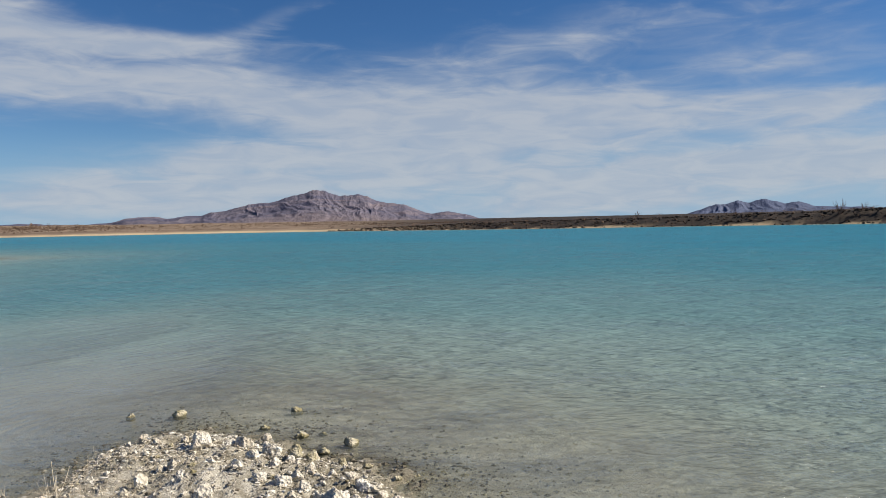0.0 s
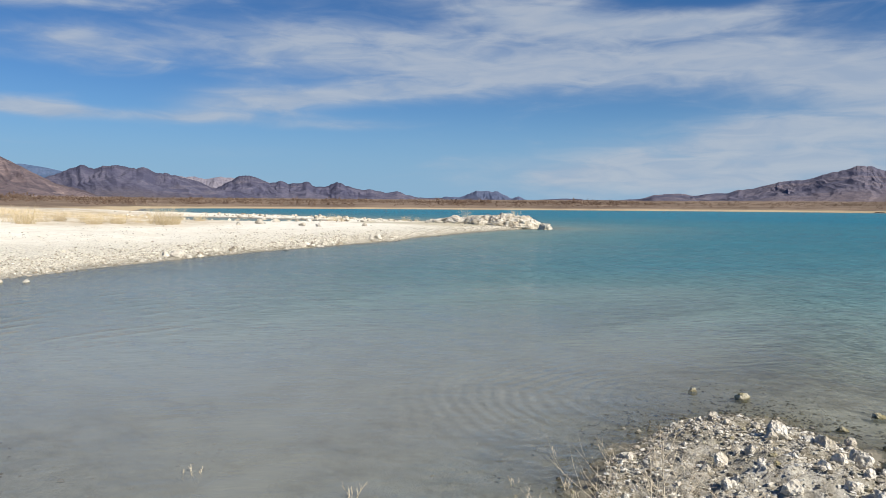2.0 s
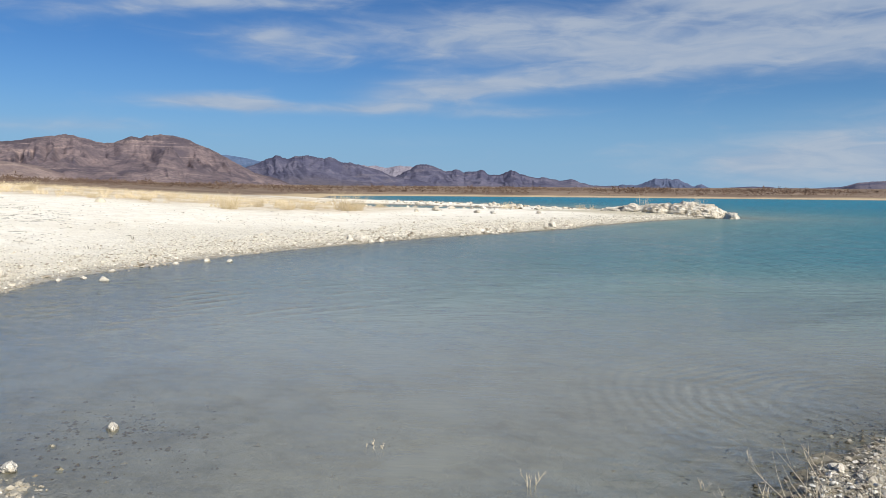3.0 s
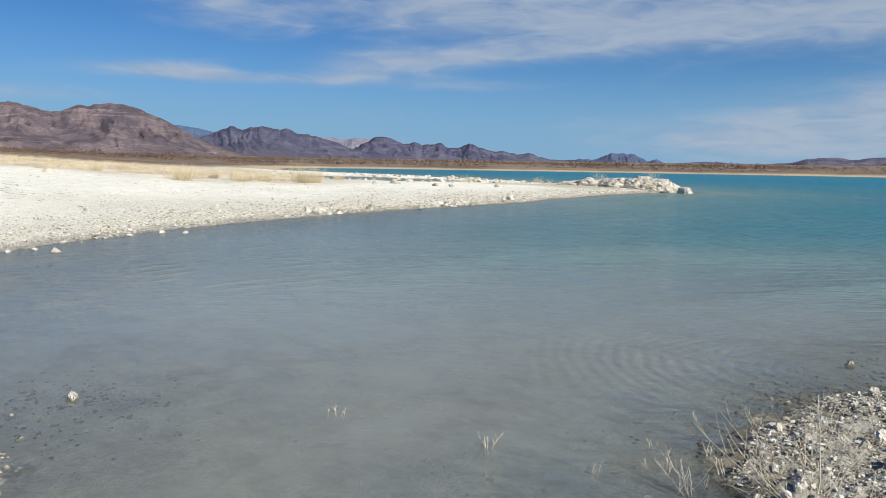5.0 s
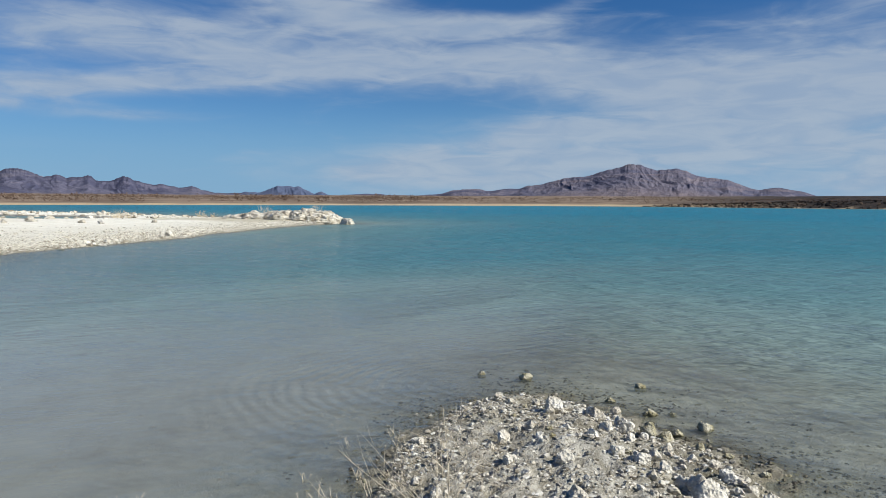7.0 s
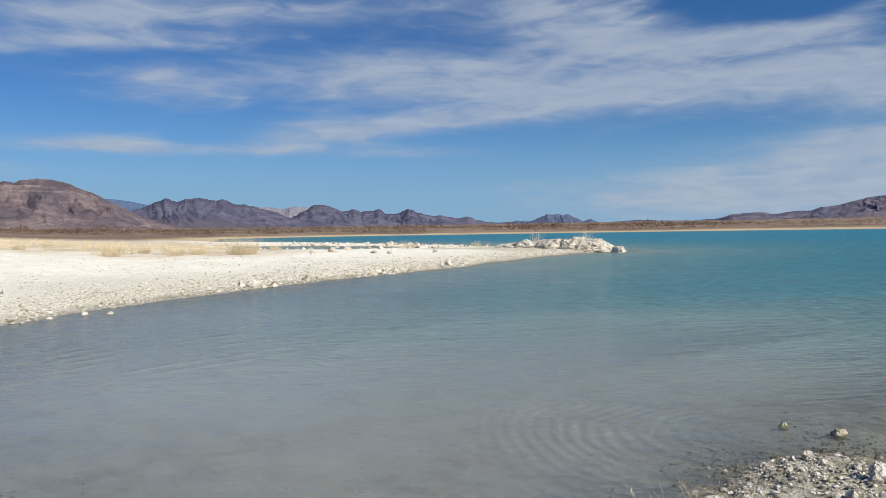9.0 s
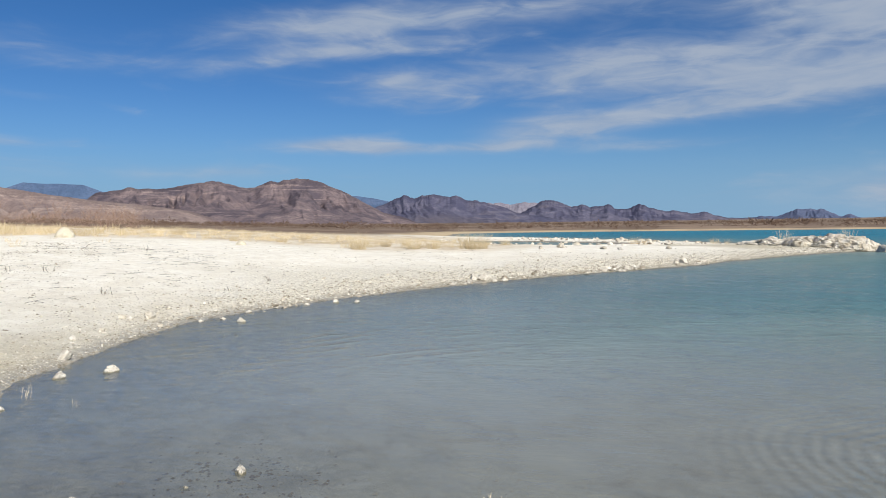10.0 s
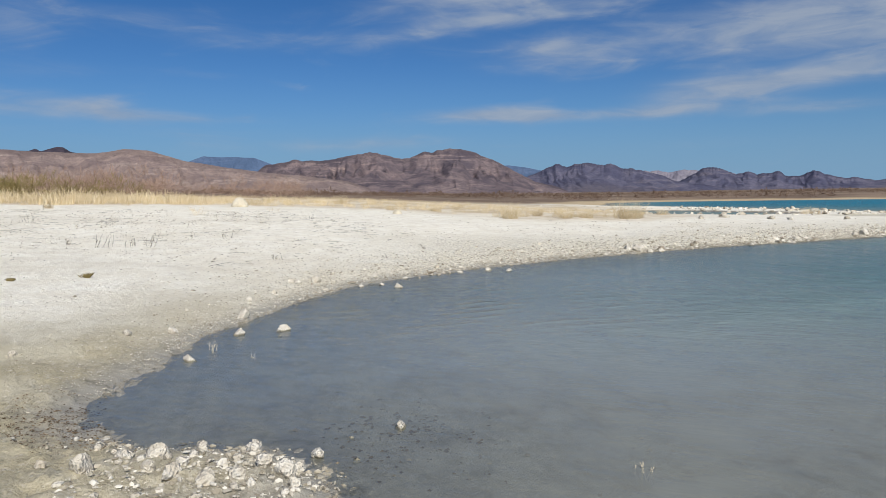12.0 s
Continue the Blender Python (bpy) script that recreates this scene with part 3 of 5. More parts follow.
def fan_mesh(name, radii, angles, z, fields, mat):
    """A round sheet about the origin; angles go all the way round."""
    nr, na = len(radii), len(angles)
    a = np.radians(angles)
    x = -np.outer(radii, np.sin(a)).ravel()
    y = np.outer(radii, np.cos(a)).ravel()
    i, j = np.meshgrid(np.arange(nr - 1), np.arange(na), indexing="ij")
    k = (j + 1) % na
    quads = np.stack([i * na + j, i * na + k, (i + 1) * na + k, (i + 1) * na + j], -1).reshape(-1, 4)[:, ::-1]
    hz, kinds = z(x, y)
    mesh = bpy.data.meshes.new(name)
    mesh.vertices.add(len(x))
    mesh.vertices.foreach_set("co", np.stack([x, y, hz], -1).ravel())
    mesh.loops.add(quads.size)
    mesh.loops.foreach_set("vertex_index", quads.ravel().astype(np.int32))
    mesh.polygons.add(len(quads))
    mesh.polygons.foreach_set("loop_start", np.arange(0, quads.size, 4, dtype=np.int32))
    mesh.polygons.foreach_set("use_smooth", np.ones(len(quads), bool))
    mesh.update(calc_edges=True)
    for key, values in zip(fields, kinds):
        mesh.attributes.new(key, "FLOAT", "POINT").data.foreach_set("value", np.asarray(values, np.float32))
    mesh.materials.append(mat)
    return new(name, mesh)


ANGLES = np.concatenate([np.arange(-38, 114, 0.35), np.arange(114, 322, 2.6)])


def ground_z(x, y):
    h, s, *kinds = land(x, y)
    return h, kinds


ground = fan_mesh("ground", rings(0.004, 4700, 1.009, 1.024, 7.0), ANGLES, ground_z, ("silt", "straw", "desert", "rubble", "weedy", "sand", "pebbly"), GROUND)
tagged(ground, "white salt crust shore and brown desert plain round the lake", "ground", kind="structure")


def water_z(x, y):
    h, s, *_ = land(x, y)
    r = np.hypot(x, y)
    calm = np.maximum(step(-1.5, -4.0, x) * step(16, 7, r), step(-14, -2, s) * step(-3, -6, x) * step(40, 12, y))
    return np.zeros_like(x), (np.maximum(-h, 0), calm)


water = fan_mesh("water", rings(0.8, 480, 1.03, 1.04, 9.0), np.concatenate([np.arange(-38, 114, 0.5), np.arange(114, 322, 2.6)]), water_z, ("depth", "calm"), WATER)
tagged(water, "turquoise lake water, clear and grey in the shallows", "lake", kind="structure")

# ---- mountains ----


def mountain(name, label, crest, dist, front, back, mat, seed, spurs=26.0, gully=0.58, rough=0.13, bend=1.25, ribs=0.6):
    """A range whose skyline runs through crest, rows of (bearing, elevation in degrees), at dist metres."""
    az0, az1 = crest[-1][0], crest[0][0]
    n = max(60, int(abs(az1 - az0) / 0.06))
    az = np.linspace(az0, az1, n)
    ca, ce = np.array(crest[::-1]).T
    el = np.interp(az, ca, ce)
    el = np.convolve(np.pad(el, 1, mode="edge"), np.ones(3) / 3, "valid")
    top = dist * np.tan(np.radians(el)) + 1.65
    depth = np.concatenate([np.linspace(-1, 0, 42), np.linspace(0, 1, 12)[1:]])
    A, D = np.meshgrid(az, depth)
    r = dist + np.where(D < 0, D * front, D * back)
    tail = step(0, 0.12, (A - az0) / (az1 - az0)) * step(0, 0.12, (az1 - A) / (az1 - az0))
    x, y = -r * np.sin(np.radians(A)), r * np.cos(np.radians(A))
    q = np.radians(A) * dist
    wander = (fractal(q / 260, D * 2.2, 3, seed + 4) - 0.5) * 2.6
    ridge = 1 - np.abs(2 * fractal(q / front * spurs / 9 + wander, D * 0.9 + 3, 3, seed) - 1)
    ridge2 = 1 - np.abs(2 * fractal(q / 45 + wander * 2, r / 420, 3, seed + 9) - 1)
    t = np.clip(1 - np.abs(D), 0, 1)
    slope = np.where(D < 0, t**bend, t**1.2)
    ridge3 = 1 - np.abs(2 * fractal(q / 110 + wander * 1.5, r / 800 + 7, 3, seed + 15) - 1)
    cut = gully * (1 - ridge) * (4 * t * (1 - t)) ** 0.7 + gully * (1.5 * ribs * (1 - ridge2) + 1.1 * (1 - ridge3)) * np.minimum(1, 5 * (1 - t)) * t**0.7
    peak = top[None, :] * (1 + rough * 1.6 * (fractal(q / 70, D * 0 + 1, 5, seed + 2, 0.65) - 0.5) * t**5)
    z = -6 + (peak + 6) * slope * (1 - cut) * (0.25 + 0.75 * np.maximum(tail, 0))
    m, k = z.shape
    i, j = np.meshgrid(np.arange(m - 1), np.arange(k - 1), indexing="ij")
    quads = np.stack([i * k + j, i * k + j + 1, (i + 1) * k + j + 1, (i + 1) * k + j], -1).reshape(-1, 4)[:, ::-1]
    mesh = bpy.data.meshes.new(name)
    mesh.from_pydata(np.stack([x, y, z], -1).reshape(-1, 3).tolist(), [], quads.tolist())
    mesh.attributes.new("rise", "FLOAT", "POINT").data.foreach_set("value", t.ravel().astype(np.float32))
    mesh.materials.append(mat)
    return tagged(new(name, mesh), label, "mountain", "ranges round the valley", "structure")


# MAUVE, SLATE, HAZY, PALE and BLUE carry the distance haze in their base colours
MAUVE = mountain_material("haze_tinted_mauve", (0.20, 0.178, 0.205), (0.10, 0.10, 0.15), (0.23, 0.19, 0.20), 0.006, (0.235, 0.19, 0.19))
SLATE = mountain_material("haze_tinted_slate", (0.165, 0.158, 0.212), (0.08, 0.082, 0.132), (0.20, 0.182, 0.215), 0.008, (0.155, 0.135, 0.15), 0.5)
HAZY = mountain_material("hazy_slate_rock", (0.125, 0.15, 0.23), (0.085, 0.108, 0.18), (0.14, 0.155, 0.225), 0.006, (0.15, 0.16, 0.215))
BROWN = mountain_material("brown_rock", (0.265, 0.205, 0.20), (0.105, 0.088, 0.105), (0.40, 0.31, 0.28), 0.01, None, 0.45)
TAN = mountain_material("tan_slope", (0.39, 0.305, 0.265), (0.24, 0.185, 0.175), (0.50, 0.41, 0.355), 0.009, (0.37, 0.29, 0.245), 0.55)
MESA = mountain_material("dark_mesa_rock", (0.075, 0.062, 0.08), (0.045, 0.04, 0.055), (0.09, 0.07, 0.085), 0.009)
PALE = mountain_material("haze_paled_far_rock", (0.27, 0.25, 0.285), (0.18, 0.175, 0.225), (0.28, 0.26, 0.28), 0.006)
BLUE = mountain_material("haze_blue_far_rock", (0.10, 0.15, 0.25), (0.07, 0.11, 0.19), (0.11, 0.15, 0.24), 0.006)

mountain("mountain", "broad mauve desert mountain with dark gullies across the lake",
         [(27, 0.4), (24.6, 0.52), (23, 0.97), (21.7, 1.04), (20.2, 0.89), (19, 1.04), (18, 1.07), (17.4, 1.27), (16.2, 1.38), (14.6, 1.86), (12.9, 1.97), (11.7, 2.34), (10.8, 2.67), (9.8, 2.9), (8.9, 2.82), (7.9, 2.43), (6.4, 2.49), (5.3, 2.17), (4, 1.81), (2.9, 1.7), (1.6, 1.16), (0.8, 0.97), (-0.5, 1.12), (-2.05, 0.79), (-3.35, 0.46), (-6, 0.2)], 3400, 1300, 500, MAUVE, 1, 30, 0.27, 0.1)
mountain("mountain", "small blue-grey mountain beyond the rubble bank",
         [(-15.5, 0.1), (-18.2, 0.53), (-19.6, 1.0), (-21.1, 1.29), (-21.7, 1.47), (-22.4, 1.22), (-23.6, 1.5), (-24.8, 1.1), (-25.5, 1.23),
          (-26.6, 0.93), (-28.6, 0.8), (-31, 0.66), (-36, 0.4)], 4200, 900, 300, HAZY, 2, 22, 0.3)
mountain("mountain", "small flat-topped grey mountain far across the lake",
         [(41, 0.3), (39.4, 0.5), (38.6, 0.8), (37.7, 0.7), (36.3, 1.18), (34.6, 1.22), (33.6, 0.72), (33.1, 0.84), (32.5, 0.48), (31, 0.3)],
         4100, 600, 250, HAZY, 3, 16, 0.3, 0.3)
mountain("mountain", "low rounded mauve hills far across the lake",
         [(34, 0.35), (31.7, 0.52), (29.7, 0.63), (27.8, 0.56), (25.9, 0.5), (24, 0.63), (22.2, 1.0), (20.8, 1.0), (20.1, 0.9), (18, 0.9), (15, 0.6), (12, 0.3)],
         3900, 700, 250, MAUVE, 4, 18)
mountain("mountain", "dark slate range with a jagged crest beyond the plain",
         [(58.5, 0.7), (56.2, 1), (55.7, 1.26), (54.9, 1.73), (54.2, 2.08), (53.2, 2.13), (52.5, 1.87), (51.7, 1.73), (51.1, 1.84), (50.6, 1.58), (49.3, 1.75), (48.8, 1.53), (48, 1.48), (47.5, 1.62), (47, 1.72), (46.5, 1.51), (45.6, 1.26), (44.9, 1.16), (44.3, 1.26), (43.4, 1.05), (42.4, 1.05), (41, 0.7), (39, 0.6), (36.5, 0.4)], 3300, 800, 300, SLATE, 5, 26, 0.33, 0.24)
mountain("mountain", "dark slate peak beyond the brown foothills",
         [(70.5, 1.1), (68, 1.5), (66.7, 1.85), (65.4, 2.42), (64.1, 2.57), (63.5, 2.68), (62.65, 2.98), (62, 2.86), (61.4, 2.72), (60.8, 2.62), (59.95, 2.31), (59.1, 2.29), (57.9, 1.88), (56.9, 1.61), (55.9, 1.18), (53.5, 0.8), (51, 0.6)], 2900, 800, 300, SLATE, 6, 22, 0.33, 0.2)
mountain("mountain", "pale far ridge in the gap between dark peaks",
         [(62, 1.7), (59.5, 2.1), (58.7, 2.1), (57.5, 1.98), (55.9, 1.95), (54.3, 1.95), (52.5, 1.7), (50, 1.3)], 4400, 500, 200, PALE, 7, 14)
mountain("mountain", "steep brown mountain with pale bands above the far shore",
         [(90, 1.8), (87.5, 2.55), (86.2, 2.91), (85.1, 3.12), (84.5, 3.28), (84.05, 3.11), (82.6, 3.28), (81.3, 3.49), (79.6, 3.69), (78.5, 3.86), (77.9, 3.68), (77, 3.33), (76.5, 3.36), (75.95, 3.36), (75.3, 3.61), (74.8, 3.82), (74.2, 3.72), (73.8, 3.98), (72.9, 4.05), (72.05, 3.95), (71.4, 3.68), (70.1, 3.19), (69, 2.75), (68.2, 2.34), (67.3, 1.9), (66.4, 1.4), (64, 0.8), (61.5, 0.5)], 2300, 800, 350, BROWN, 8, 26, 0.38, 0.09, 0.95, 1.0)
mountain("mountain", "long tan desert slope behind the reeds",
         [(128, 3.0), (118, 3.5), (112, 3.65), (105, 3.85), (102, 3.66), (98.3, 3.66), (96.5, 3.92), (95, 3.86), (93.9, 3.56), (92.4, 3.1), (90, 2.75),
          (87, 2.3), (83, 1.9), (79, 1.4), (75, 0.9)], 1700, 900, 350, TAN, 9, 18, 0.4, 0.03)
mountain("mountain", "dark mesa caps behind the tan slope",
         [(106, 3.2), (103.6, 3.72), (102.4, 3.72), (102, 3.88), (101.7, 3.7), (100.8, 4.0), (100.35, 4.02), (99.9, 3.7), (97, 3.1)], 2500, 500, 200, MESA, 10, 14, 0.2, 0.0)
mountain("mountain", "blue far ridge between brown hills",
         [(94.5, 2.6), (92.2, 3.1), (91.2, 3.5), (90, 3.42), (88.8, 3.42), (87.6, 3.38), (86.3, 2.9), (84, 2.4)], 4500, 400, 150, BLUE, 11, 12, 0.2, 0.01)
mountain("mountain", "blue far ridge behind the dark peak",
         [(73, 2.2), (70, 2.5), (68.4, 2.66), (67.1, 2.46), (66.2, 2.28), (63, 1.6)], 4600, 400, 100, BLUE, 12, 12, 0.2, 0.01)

# ---- helpers for things ----


def part(name, mesh, mat, parent=None, label=""):
    """Links a mesh as one object under a thing or a part."""
    if not mesh.materials:
        mesh.materials.append(mat)
    ob = new(name, mesh)
    ob.parent = parent
    return tagged(ob, label)


class Soup:
    """Vertices and faces, gathered and turned into one mesh."""

    def __init__(self):
        self.v, self.f = [], []

    def tube(self, points, r0, r1, sides=4):
        base = len(self.v)
        n = len(points)
        for i, p in enumerate(points):
            d = (points[min(i + 1, n - 1)] - points[max(i - 1, 0)]).normalized()
            a = d.orthogonal().normalized()
            b = d.cross(a)
            r = r0 + (r1 - r0) * i / max(1, n - 1)
            for j in range(sides):
                w = 2 * math.pi * j / sides
                self.v.append(tuple(p + (a * math.cos(w) + b * math.sin(w)) * r))
        for i in range(n - 1):
            for j in range(sides):
                k = (j + 1) % sides
                self.f.append((base + i * sides + j, base + i * sides + k, base + (i + 1) * sides + k, base + (i + 1) * sides + j))
        self.f.append(tuple(base + (n - 1) * sides + j for j in range(sides)))

    def blade(self, root, tip, width, sag=0.1):
        """A narrow bent leaf, three-sided in section."""
        mid = root.lerp(tip, 0.55) + Vector((0, 0, sag * (tip - root).length))
        self.tube([root, mid, tip], width, width * 0.15, 3)

    def mesh(self, name, smooth=True):
        m = bpy.data.meshes.new(name)
        m.from_pydata(self.v, [], self.f)
        if smooth:
            m.polygons.foreach_set("use_smooth", np.ones(len(m.polygons), bool))
        m.update()
        return m


def rock_mesh(name, seed, detail=3, flat=0.72, knob=0.42, mat=None, crumbly=0.0):
    """A lumpy stone one metre across, its foot a little under z = 0."""
    bm = bmesh.new()
    bmesh.ops.create_icosphere(bm, subdivisions=detail, radius=0.5)
    off = Vector((seed * 7.31, seed * 3.17, seed * 1.93))
    pick = random.Random(seed)
    cuts = [(Vector((pick.gauss(0, 1), pick.gauss(0, 1), pick.gauss(0.2, 0.8))).normalized(), pick.uniform(0.24, 0.42)) for _ in range(7)] if knob > 0.3 else []
    for v in bm.verts:
        d = v.co.normalized()
        n = noise.fractal(d * 1.3 + off, 1.0, 2.0, 3) * 0.5
        cell = noise.voronoi(d * 2.3 + off)[0]
        crag = (cell[1] - cell[0]) * 0.75 - 0.16
        fine = noise.fractal(d * 4.2 + off, 0.7, 2.1, 5) * (0.12 if crumbly else 0.30 if knob > 0.3 else 0.06)
        v.co = d * 0.5 * (1 + knob * (n + crag))
        for c, far in cuts:
            over = v.co.dot(c) - far
            if over > 0:
                v.co -= c * over * 0.9
        v.co *= 1 + fine
        if crumbly:
            pit = noise.voronoi(v.co * 9 + off)[0]
            v.co *= 1 + crumbly * (min(1.0, 3.0 * (pit[1] - pit[0])) - 0.7 + noise.fractal(d * 9 + off, 0.6, 2.0, 3))
        v.co.z = max(v.co.z, -0.30) * flat
    low = min(v.co.z for v in bm.verts)
    for v in bm.verts:
        v.co.z -= low + 0.06
    if crumbly:
        wide = (max(v.co.x for v in bm.verts) - min(v.co.x for v in bm.verts) + max(v.co.y for v in bm.verts) - min(v.co.y for v in bm.verts)) / 2
        high = max(v.co.z for v in bm.verts)
        for v in bm.verts:
            v.co = Vector((v.co.x / wide, v.co.y / wide, v.co.z * 0.78 / high))
    m = bpy.data.meshes.new(name)
    bm.to_mesh(m)
    bm.free()
    m.polygons.foreach_set("use_smooth", np.zeros(len(m.polygons), bool) if detail < 3 else np.ones(len(m.polygons), bool))
    if mat:
        m.materials.append(mat)
    return m


class Scatter:
    """Many small faceted stones as one mesh of kind stuff."""

    def __init__(self, seed, kinds=14):
        bm = bmesh.new()
        bmesh.ops.create_icosphere(bm, subdivisions=1, radius=0.5)
        v = np.array([tuple(p.co) for p in bm.verts])
        self.tri = np.array([[q.index for q in f.verts] for f in bm.faces])
        bm.free()
        self.rng = np.random.default_rng(seed)
        self.kinds = [v * (0.55 + 0.85 * self.rng.random((len(v), 1))) * (0.5 + 0.9 * self.rng.random(3)) for _ in range(kinds)]

    def build(self, name, xy, size, mat, sink=0.25, flat=0.75, base=None):
        z = land(xy[:, 0], xy[:, 1])[0] if base is None else base
        n = len(xy)
        pick = self.rng.integers(0, len(self.kinds), n)
        turn = self.rng.random(n) * 2 * np.pi
        c, s = np.cos(turn)[:, None], np.sin(turn)[:, None]
        p = np.array(self.kinds)[pick]
        x = (p[..., 0] * c - p[..., 1] * s) * size[:, None] + xy[:, :1]
        y = (p[..., 0] * s + p[..., 1] * c) * size[:, None] + xy[:, 1:]
        zz = p[..., 2] * size[:, None] * flat + z[:, None] + (0.5 - sink) * size[:, None] * flat
        nv = p.shape[1]
        faces = (self.tri[None] + (np.arange(n) * nv)[:, None, None]).reshape(-1, 3)
        m = bpy.data.meshes.new(name)
        m.vertices.add(n * nv)
        m.vertices.foreach_set("co", np.stack([x, y, zz], -1).ravel())
        m.loops.add(faces.size)
        m.loops.foreach_set("vertex_index", faces.ravel().astype(np.int32))
        m.polygons.add(len(faces))
        m.polygons.foreach_set("loop_start", np.arange(0, faces.size, 3, dtype=np.int32))
        m.polygons.foreach_set("use_smooth", np.zeros(len(faces), bool))
        m.update(calc_edges=True)
        m.materials.append(mat)
        return new(name, m)


def crumbs(name, n, box, keep, size, mat, label, p=None):
    """Small flat chips, eight faces each, as one mesh of kind stuff."""
    p = band(n, box, keep) if p is None else p
    z = land(p[:, 0], p[:, 1])[0]
    octa = np.array([(1, 0, 0), (0, 1, 0), (-1, 0, 0), (0, -1, 0), (0, 0, 0.5), (0, 0, -0.5)]) * 0.5
    tri = np.array([(0, 1, 4), (1, 2, 4), (2, 3, 4), (3, 0, 4), (1, 0, 5), (2, 1, 5), (3, 2, 5), (0, 3, 5)])
    sz = size(np.hypot(p[:, 0], p[:, 1])) * (0.3 + rng.random(len(p)) ** 3)
    v = octa[None] * sz[:, None, None] * (0.5 + rng.random((len(p), 6, 3)))
    v[..., :2] += p[:, None]
    v[..., 2] += z[:, None] + 0.12 * sz[:, None]
    m = bpy.data.meshes.new(name)
    m.from_pydata(v.reshape(-1, 3).tolist(), [], (tri[None] + 6 * np.arange(len(p))[:, None, None]).reshape(-1, 3).tolist())
    m.materials.append(mat)
    return tagged(new(name, m), label, "crumbs", kind="stuff")


def gravel_material(name, light, mid, dark):
    m, k = material(name)
    at = position(k)
    isle = k.node("ShaderNodeNewGeometry").outputs["Random Per Island"]
    col = k.mix(k.ramp(isle, 0.0, 0.55), dark, mid)
    col = k.mix(k.ramp(isle, 0.5, 1.0), col, light)
    grain = k.noise(at, 70.0, 4.0, 0.7)
    col = k.mix(k.math("MULTIPLY", k.ramp(grain, 0.5, 0.75), 0.45), col, dark)
    sep = k.node("ShaderNodeSeparateXYZ")
    k.put(sep.inputs[0], at)
    wet = k.ramp(sep.outputs[2], 0.0, 0.05, 1.0, 0.0)
    col = k.mix(k.math("MULTIPLY", wet, 0.6), col, dark)
    finish(k, col, 0.92, k.bump(grain, 0.8, 0.008), 0.2)
    return m


PEBBLE = gravel_material("tufa_gravel", (0.74, 0.715, 0.65), (0.44, 0.405, 0.335), (0.15, 0.132, 0.10))
COBBLE = gravel_material("white_cobble", (0.74, 0.70, 0.61), (0.56, 0.51, 0.415), (0.24, 0.205, 0.15))
CHIP = gravel_material("white_chips", (0.74, 0.71, 0.63), (0.52, 0.48, 0.395), (0.27, 0.24, 0.18))
RUBBLE = gravel_material("basalt_rubble", (0.115, 0.078, 0.054), (0.042, 0.031, 0.024), (0.018, 0.015, 0.013))

STONES = [rock_mesh("stone", i + 1, 3, 0.62 + 0.05 * (i % 4), 0.55, WHITE_ROCK) for i in range(8)]
TUFA = [rock_mesh("stone", i + 90, 4, 0.74, 0.5, WHITE_ROCK, 0.03) for i in range(6)]
STAINED = [rock_mesh("stone", i + 40, 3, 0.6, 0.6, SLIME_ROCK) for i in range(4)]
BOULDERS = [rock_mesh("boulder", i + 60, 3, 0.55 + 0.06 * (i % 3), 0.85, PALE_ROCK) for i in range(6)]


def stones(rows, meshes, label, group, seed, name="stone", sink=0.02, grow=1.0, tall=1.0):
    rng = random.Random(seed)
    for x, y, size in rows:
        ob = new(name, rng.choice(meshes))
        s = min(size * grow * rng.uniform(0.95, 1.1), 0.24 if abs(x) < 4 else 9.0)
        z = height(x, y)
        ob.matrix_world = pose(x, y, max(z, -0.045) - sink * s, rng.uniform(-8, 8), rng.uniform(-8, 8), rng.uniform(0, 360)) @ Matrix.Diagonal((s, s * rng.uniform(0.75, 1.0), s * rng.uniform(0.8, 1.05) * tall, 1))
        tagged(ob, label, "stone", group)


# ---- stones of the two near spits and the bay ----
SPIT_HEAD = [
    (-2.28, 5.55, 0.074), (-2.32, 5.37, 0.054), (-2.12, 5.4, 0.054), (-1.95, 5.5, 0.064), (-1.73, 5.26, 0.147), (-1.76, 5.15, 0.094),
    (-1.77, 4.72, 0.071), (-1.84, 4.71, 0.056), (-1.86, 4.45, 0.099), (-2.39, 4.33, 0.069), (-2.44, 4.36, 0.047), (-2.31, 3.95, 0.05),
    (-1.9, 3.5, 0.07), (-1.9, 3.36, 0.055), (-2.08, 3.62, 0.046), (-1.19, 3.69, 0.126), (-1.38, 4.16, 0.098), (-1.69, 4.05, 0.07),
    (-1.66, 4.08, 0.063), (-1.69, 3.42, 0.055), (-1.92, 3.05, 0.058), (-1.04, 3.49, 0.095), (-1.64, 4.53, 0.061), (-1.88, 4.26, 0.059),
    (-2.23, 4.59, 0.056), (-2.15, 4.16, 0.059), (-1.52, 4.73, 0.07), (-1.51, 3.84, 0.059),
]
